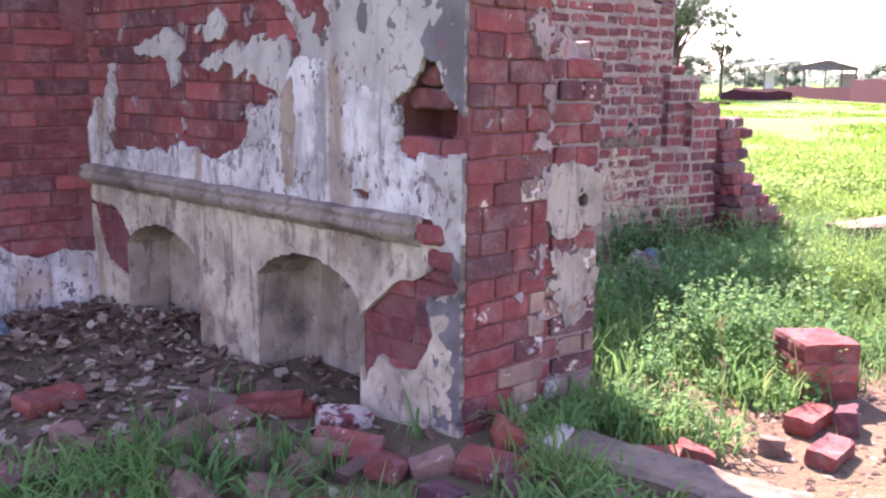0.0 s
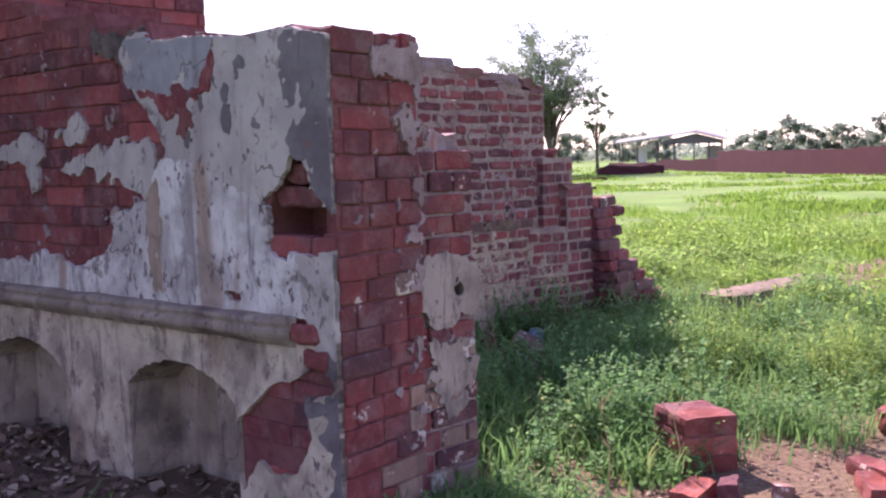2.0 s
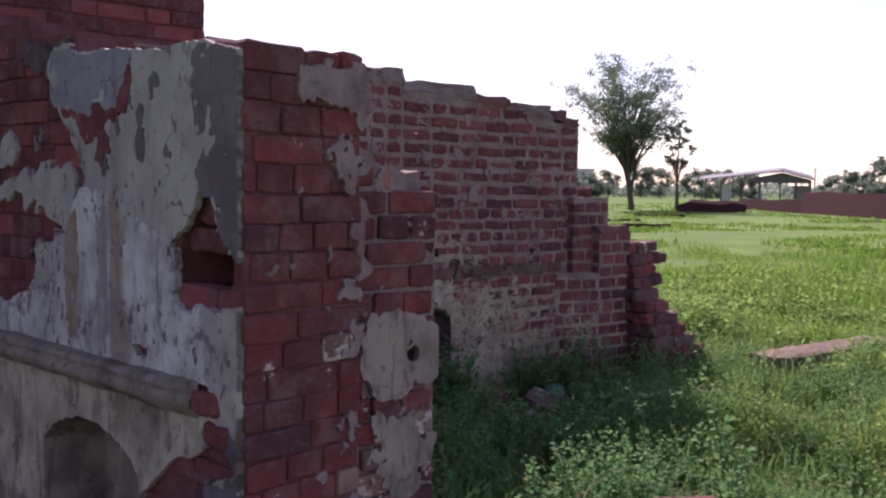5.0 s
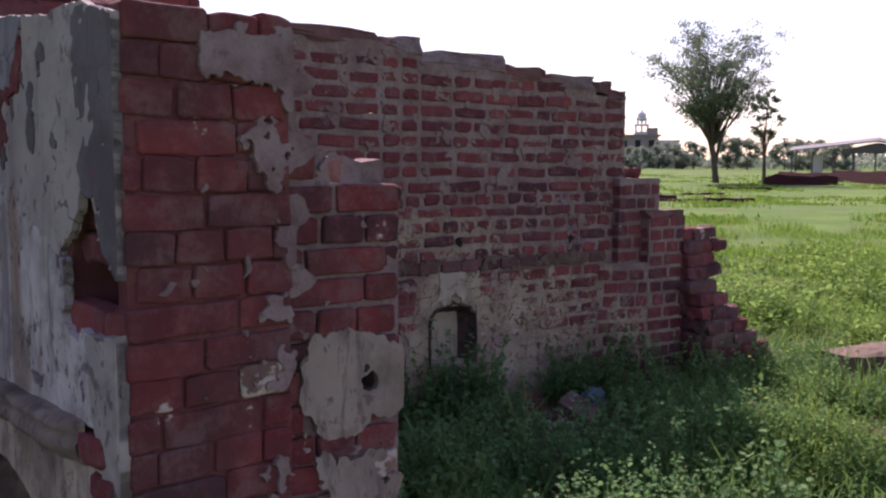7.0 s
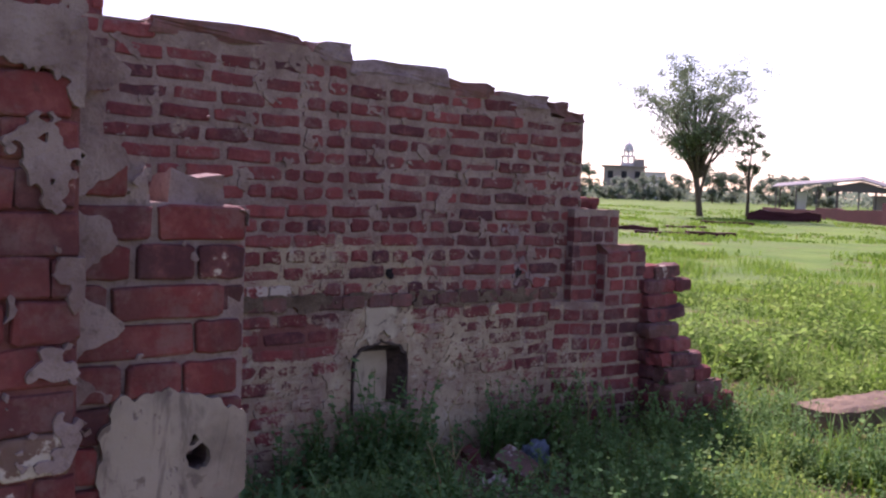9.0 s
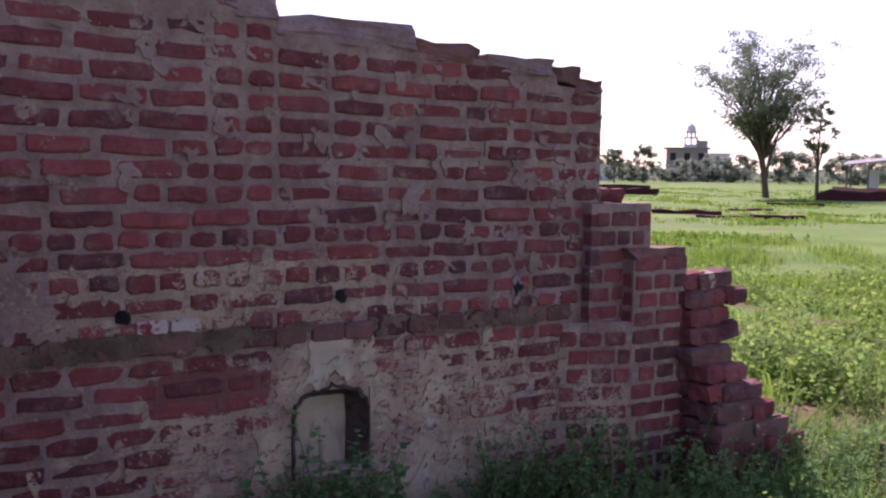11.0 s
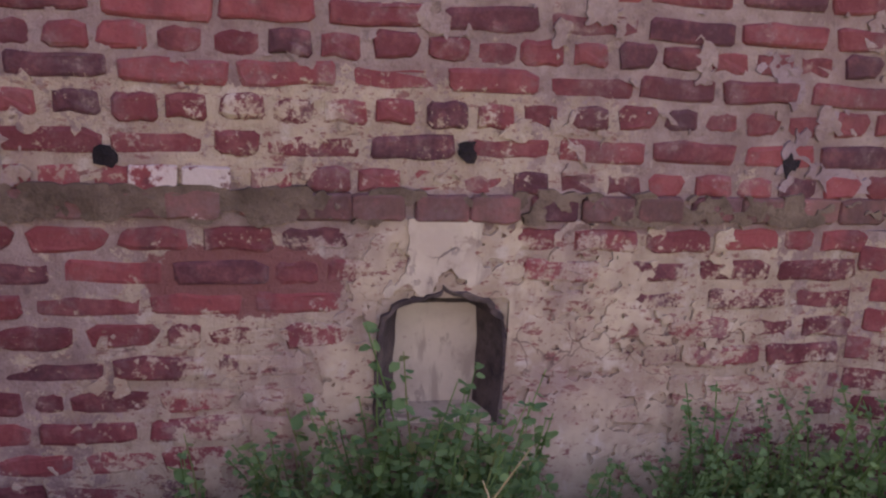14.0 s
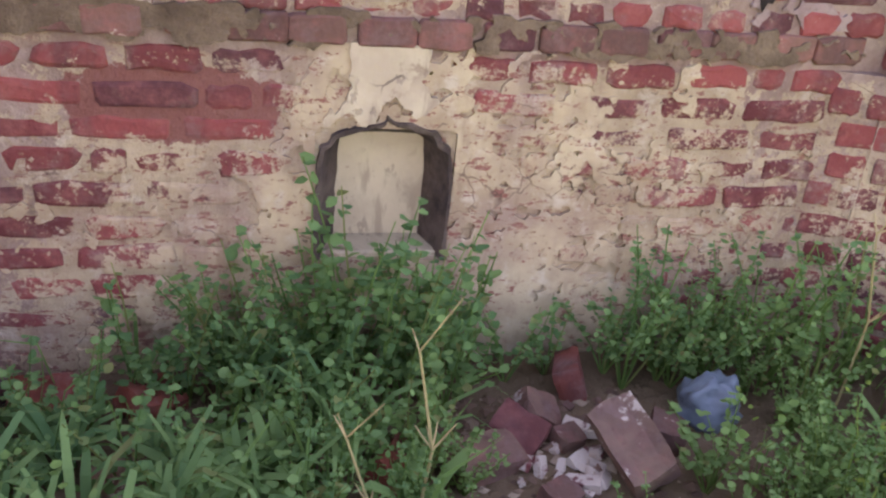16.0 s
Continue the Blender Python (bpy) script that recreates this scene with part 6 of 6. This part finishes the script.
# ---- trees ----
def tree(x, y, height, crown, seed, leaf=0.16, number=5000, lean=0.0, bare_stem=0.3, clumps=46, name="tree", label="", group="", rough=0.35, forks=0):
    """A tapered trunk with forking limbs that reach leafy clumps spread through an uneven crown."""
    rnd = random.Random(seed)
    z = lift(x, y) - 0.1
    ob = thing(name, x, y, z, label, "tree", group)
    foot, rad = Vector((x, y, z)), height * 0.018
    mid, half = z + height * (1 + bare_stem) / 2, height * (1 - bare_stem) / 2
    stem = [foot + Vector((lean * height * s + 0.02 * height * math.sin(seed + s * 5) * s, -lean * height * 0.5 * s, height * s * 0.86)) for s in (0, 0.12, 0.25, 0.4, 0.55, 0.7, 0.85, 1)]
    wood = [tube(stem, [rad * (1.15 - s) + 0.01 for s in (0, 0.14, 0.28, 0.45, 0.62, 0.78, 0.92, 1.06)], 8)]
    for k in range(forks):
        way = Vector((0.16 if k == 0 else -0.10, -0.12 if k == 0 else 0.05, 0)) * height
        fork = [stem[1].lerp(stem[5], s) + way * s ** 1.4 for s in (0, 0.3, 0.6, 0.85, 1.1)]
        wood.append(tube(fork, [rad * 0.7, rad * 0.6, rad * 0.45, rad * 0.3, rad * 0.12], 6))
    ends = []
    for k in range(clumps):
        q, up = rnd.uniform(0, 6.283), rnd.uniform(-0.95, 0.98)
        r = (1 - up * up) ** 0.5 * rnd.uniform(0.35, 1.0) * (1 + rough * noise.noise((q * 1.3, up * 2, seed)))
        top_ = Vector((x + lean * height * 0.6, y - lean * height * 0.3, mid)) + Vector((math.cos(q) * r * crown / 2, math.sin(q) * r * crown / 2, up * half * (0.9 + 0.15 * rnd.random())))
        share = min(0.92, max(bare_stem * 0.75, (top_.z - z) / height * rnd.uniform(0.45, 0.75)))
        i = min(6, int(share * 7))
        start = stem[i].lerp(stem[i + 1], share * 7 - i)
        bow = start.lerp(top_, 0.5) + Vector((0, 0, rnd.uniform(-0.02, 0.06) * height))
        w = rad * (0.45 if k % 3 else 0.62) * (1.05 - share)
        wood.append(tube([start, start.lerp(bow, 0.55), bow, bow.lerp(top_, 0.6), top_], [w, w * 0.8, w * 0.6, w * 0.35, w * 0.12], 5))
        ends.append((top_, rnd.uniform(0.6, 1.25)))
        ends.append((bow.lerp(top_, 0.65), rnd.uniform(0.4, 0.9)))
        for _ in range(2):
            tip = top_ + Vector((rnd.gauss(0, 1), rnd.gauss(0, 1), rnd.gauss(0.1, 0.7))) * crown * 0.075
            wood.append(tube([bow.lerp(top_, 0.6), tip], [w * 0.3, w * 0.08], 4))
            ends.append((tip, rnd.uniform(0.35, 0.8)))
    child("trunk", tri_mesh("trunk", *join(wood), BARK), ob, "dark grey-brown trunk and limbs")
    pick = gen.integers(0, len(ends), number)
    c = np.array([tuple(q[0]) for q in ends])[pick]
    w = np.array([q[1] for q in ends])[pick] * crown * 0.062
    pos = c + gen.normal(size=(number, 3)) * w[:, None] * [1, 1, 0.6]
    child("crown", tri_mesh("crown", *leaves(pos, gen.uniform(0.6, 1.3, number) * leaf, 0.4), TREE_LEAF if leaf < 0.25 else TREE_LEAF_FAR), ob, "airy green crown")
    return ob


def toward(az, far_, ex=-1.5, ey=-2.9):
    return ex + far_ * math.sin(radians(az)), ey + far_ * math.cos(radians(az))


x, y = toward(50.85, 60)
tree(x, y, 9.5, 7.2, 4, 0.115, 27000, -0.095, 0.42, 84, "acacia_tree", "spreading acacia-like tree with an airy crown in the field", forks=2)
x, y = toward(53.5, 61)
tree(x, y, 5.8, 2.3, 9, 0.17, 1500, 0.0, 0.5, 14, "young_tree", "slender young tree with sparse leaves")
for az, d, h, cw, nn in ((34.4, 140, 9.4, 3.0, 1500), (37.2, 140, 10.4, 2.6, 1700), (38.8, 140, 8.9, 2.6, 1500), (39.9, 142, 7.8, 3.0, 1500), (36.3, 145, 6.2, 3.0, 1100)):
    x, y = toward(az, d, -0.56, -2.5)
    tree(x, y, h, cw, int(az * 10), 0.30, nn, 0.0, 0.28, 16, "eucalyptus_tree", "tall narrow eucalyptus-like tree far off", "distant tall trees")


def bush_tree(az, d, h, w, seed, label="round leafy tree far off", group="distant leafy trees", ex=-1.5, ey=-2.9):
    x, y = toward(az, d, ex, ey)
    tree(x, y, h, w * 1.15, seed, 0.30, int(1100 + 320 * w), 0.0, 0.10, 20, "leafy_tree", label, group)


bush_tree(44.0, 130, 4.9, 4.2, 3)
bush_tree(42.3, 135, 4.6, 3.6, 5)
for i, (az, h) in enumerate(((47.6, 3.6), (48.6, 3.3), (49.6, 3.8), (51.5, 4.8), (52.6, 4.4), (54.6, 3.9), (55.6, 3.8), (56.6, 3.9), (57.8, 3.6), (45.8, 3.0), (43.2, 2.6), (41.0, 3.0))):
    bush_tree(az, 150 + 6 * (i % 3), h + 0.4, 5.5, 40 + i)
for i, (az, d, h) in enumerate(((63.4, 118, 3.6), (64.5, 112, 4.8), (65.6, 118, 4.0), (67.3, 115, 3.9), (68.4, 120, 3.6), (69.3, 112, 5.4), (70.6, 118, 3.9), (72.4, 115, 4.2), (74.5, 118, 3.8), (62.2, 130, 3.2))):
    bush_tree(az, d, h * 0.94, 4.6, 70 + i, ex=-3.8, ey=-4.1)
# Continuous far scrub that closes the field.
sp, ss = [], []
random.seed(47)
for i in range(26000):
    az, d = random.uniform(20, 100), random.uniform(165, 230)
    x, y = toward(az, d)
    top_ = 2.0 + 1.6 * noise.noise((az * 0.5, 3, 1)) + 0.9 * noise.noise((az * 1.9, 8, 1))
    sp.append((x, y, max(0.1, top_) * random.random() ** 0.7))
    ss.append(random.uniform(0.4, 1.0))
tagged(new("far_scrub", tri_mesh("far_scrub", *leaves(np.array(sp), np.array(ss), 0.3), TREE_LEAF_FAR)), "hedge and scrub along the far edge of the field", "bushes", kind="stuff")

# ---- far buildings ----
def plain(name, a, b, rough=0.9):
    m = Mat(name, rough)
    return m.done(m.mix(m.noise(0.9, 5, 0.7), a, b), m.noise(6, 4), 0.2, 0.02)


PALE = plain("pale_render", (0.55, 0.53, 0.50), (0.70, 0.68, 0.64))
DULL = plain("weathered_render", (0.24, 0.20, 0.17), (0.36, 0.31, 0.27))
# Near-black colour for window panels: unlit rooms put in as colour.
DARKROOM = plain("unlit_room_dark", (0.02, 0.02, 0.022), (0.035, 0.035, 0.038))
TIN = plain("weathered_tin", (0.16, 0.155, 0.15), (0.24, 0.235, 0.225), 0.7)
ROOFDARK = plain("dark_roofing", (0.10, 0.085, 0.08), (0.16, 0.14, 0.13))
# Far brick kept very dark: the boundary wall's shade is put into it.
FARBRICK = plain("shade_dark_far_brick", (0.040, 0.011, 0.013), (0.088, 0.024, 0.025))


def facing(az, d, ex, ey):
    x, y = toward(az, d, ex, ey)
    return pose(x, y, lift(x, y) - 0.1, 0, 0, -az), x, y


def building(name, label, az, d, ex, ey, wide, deep, high, storeys, bays, wall, roof_lip=0.25):
    m_, x, y = facing(az, d, ex, ey)
    ob = thing(name, x, y, lift(x, y) - 0.1, label, "building")
    part("wall", add_box(bmesh.new(), -wide / 2, wide / 2, 0, deep, 0, high), wall, ob, "", m_)
    part("roof", add_box(bmesh.new(), -wide / 2 - roof_lip, wide / 2 + roof_lip, -roof_lip, deep + roof_lip, high, high + 0.22), wall, ob, "flat roof slab", m_)
    for s in range(storeys):
        for b in range(bays):
            cx_ = -wide / 2 + (b + 0.5) * wide / bays
            cz_ = (s + 0.52) * high / storeys
            part("window", add_box(bmesh.new(), cx_ - wide / bays * 0.2, cx_ + wide / bays * 0.2, -0.03, 0.05, cz_ - high / storeys * 0.22, cz_ + high / storeys * 0.22), DARKROOM, ob, "near-black panel painting the unlit room behind a window", m_)
    return ob, m_, high + 0.22


building("white_house", "white two-storey house among far trees", 36.7, 150, -0.56, -2.5, 10.4, 7, 4.2, 2, 6, PALE)
building("low_house", "low pale house behind trees", 41.2, 155, -0.56, -2.5, 5.0, 5, 2.6, 1, 3, PALE)
ob, m_, h = building("domed_building", "weathered two-storey building with a white domed pavilion on its roof", 46.4, 170, -1.5, -2.9, 7.0, 6.0, 5.7, 2, 3, DULL, 0.5)
part("parapet", add_box(bmesh.new(), 1.6, 3.4, 0.2, 3, h, h + 1.2), DULL, ob, "", m_)
TOWER_X, TOWER_Y = 0.6, 1.9
part("plinth", add_box(bmesh.new(), TOWER_X - 1.25, TOWER_X + 1.25, TOWER_Y - 1.25, TOWER_Y + 1.25, h, h + 0.55, 0.05), PALE, ob, "white tower plinth", m_)
for tier, (half, base, tall) in enumerate(((1.0, 0.55, 1.0), (0.68, 1.85, 0.75))):
    for px in (-half, 0, half):
        for py in (-half, half):
            part("column", add_box(bmesh.new(), TOWER_X + px - 0.17, TOWER_X + px + 0.17, TOWER_Y + py - 0.17, TOWER_Y + py + 0.17, h + base, h + base + tall, 0.03), PALE, ob, "white pillar", m_)
    part("cornice", add_box(bmesh.new(), TOWER_X - half - 0.32, TOWER_X + half + 0.32, TOWER_Y - half - 0.32, TOWER_Y + half + 0.32, h + base + tall, h + base + tall + 0.26, 0.05), PALE, ob, "white cornice", m_)
bm = bmesh.new()
bmesh.ops.create_uvsphere(bm, u_segments=16, v_segments=12, radius=0.80, matrix=Matrix.Translation((TOWER_X, TOWER_Y, h + 3.2)) @ Matrix.Diagonal((1, 1, 1.1, 1)))
for f in bm.faces:
    f.smooth = True
part("dome", bm, PALE, ob, "white dome", m_)
bm = bmesh.new()
bmesh.ops.create_cone(bm, cap_ends=True, segments=8, radius1=0.20, radius2=0.02, depth=0.8, matrix=Matrix.Translation((TOWER_X, TOWER_Y, h + 4.4)))
part("finial", bm, PALE, ob, "", m_)
building("pale_house", "pale two-storey house behind far trees", 48.1, 190, -1.5, -2.9, 4.5, 5.0, 5.2, 2, 3, PALE)

# Open shed with a low pitched roof.
m_, x, y = facing(59.4, 108, -3.8, -4.1)
shed = thing("open_shed", x, y, lift(x, y) - 0.1, "open-sided shed with a low pitched grey roof", "shed")
bm = bmesh.new()
add_prism(bm, [(-8.4, 2.42), (-3.0, 3.05), (0.2, 3.40), (3.3, 2.55), (3.3, 2.70), (0.2, 3.58), (-3.0, 3.20), (-8.4, 2.55)], -0.5, 6.0)
for v in bm.verts:
    v.co.z += (v.co.y + 0.5) * 0.07
part("roof", finish(bm), TIN, shed, "low pitched tin roof", m_)
# Gable sheet in a dark colour that paints the shade under the roof.
bm = bmesh.new()
add_prism(bm, [(-3.2, 2.62), (0.2, 3.36), (3.1, 2.55), (3.1, 2.20), (-3.2, 2.25)], 0.0, 0.1)
part("gable", finish(bm), ROOFDARK, shed, "gable with the shade under the roof put into its dark colour", m_)
part("wall", add_box(bmesh.new(), -6.2, -5.2, 3.2, 4.5, 0, 2.1, 0.02), PALE, shed, "pale wall under the roof", m_)
part("wall", add_box(bmesh.new(), 1.4, 3.0, 4.6, 5.4, 0, 2.0, 0.02), DULL, shed, "", m_)
for px in (-8.0, -6.0, -4.0, -2.1, 0.0, 1.6, 3.0):
    for py in (0.0, 5.4):
        part("post", add_box(bmesh.new(), px - 0.08, px + 0.08, py, py + 0.16, 0, 2.52), ROOFDARK, shed, "", m_)
for az, d, h in ((61.2, 125, 4.3), (60.5, 140, 4.2)):
    x, y = toward(az, d, -3.8, -4.1)
    pole = thing("utility_pole", x, y, lift(x, y) - 0.1, "thin grey utility pole far across the field", "pole", "far poles")
    v, t = tube([(x, y, lift(x, y) - 0.1), (x, y, h * 0.6), (x, y, h)], [0.11, 0.09, 0.07], 8)
    child("post", tri_mesh("post", v, t, DULL), pole)
    part("crossarm", add_box(bmesh.new(), x - 0.45, x + 0.45, y - 0.05, y + 0.05, h - 0.5, h - 0.38), DULL, pole)

# Boundary wall across the field.
wall_6 = thing("wall_6", 50.0, 25.0, 0.0, "long red brick boundary wall beyond the field, shade put into its dark colour", "wall", kind="structure")
for (xa, ya), (xb, yb), h0, h1 in (((61.5, 42.0), (56.0, 33.8), 0.5, 0.62), ((56.0, 33.8), (50.8, 26.2), 0.7, 0.85), ((50.8, 26.2), (38.7, 10.7), 1.28, 1.26), ((38.7, 10.7), (12.0, -24.0), 1.26, 1.3)):
    f = wall_frame(xa, ya, xa - xb, ya - yb)
    L = math.hypot(xb - xa, yb - ya)
    bm = bmesh.new()
    out, k = [(-L, -0.3), (0, -0.3)], int(L / 0.5)
    for i in range(k + 1):
        s = i / k
        out.append((-L * s, h0 + (h1 - h0) * s + 0.05 * noise.noise((s * L * 0.8, h0, 0)) + 0.08 * (noise.noise((s * L * 0.21, 7, h0)) > 0.2)))
    add_prism(bm, out, 0.0, 0.35)
    part("wall_length", finish(bm), FARBRICK, wall_6, "", f)
# Low broken walls and brick rows in the field.
for k, (az, d, L, h) in enumerate(((46.5, 33, 2.2, 0.16), (48.6, 30, 1.6, 0.10), (51.5, 30, 1.5, 0.14), (52.4, 46, 2.4, 0.15), (43.5, 62, 3.0, 0.42), (41.5, 80, 9.0, 0.4), (55.5, 58, 4.0, 0.55), (45.5, 17, 0.6, 0.08), (50.0, 40, 1.8, 0.12))):
    x, y = toward(az, d)
    bm = bmesh.new()
    bmesh.ops.create_cube(bm, size=1.0)
    bmesh.ops.subdivide_edges(bm, edges=bm.edges[:], cuts=5, use_grid_fill=True)
    for v in bm.verts:
        w = Vector((v.co.x * L, v.co.y * 0.35, (v.co.z + 0.5) * h))
        v.co = w + Vector((noise.noise(w * 3) * 0.1, noise.noise(w * 4 + Vector((5, 0, 0))) * 0.1, noise.noise(Vector((w.x * 1.7, k * 3.0, 0))) * h * 0.5 * (v.co.z + 0.5)))
    me = bpy.data.meshes.new("wall_stump")
    bm.to_mesh(me)
    bm.free()
    me.materials.append(FARBRICK)
    ob = tagged(new("wall_stump", me), "low broken brick footing in the grass", "rubble", "footings in the field")
    ob.matrix_basis = pose(x, y, lift(x, y) - 0.02, 0, 0, -az + 12 * (k % 3))
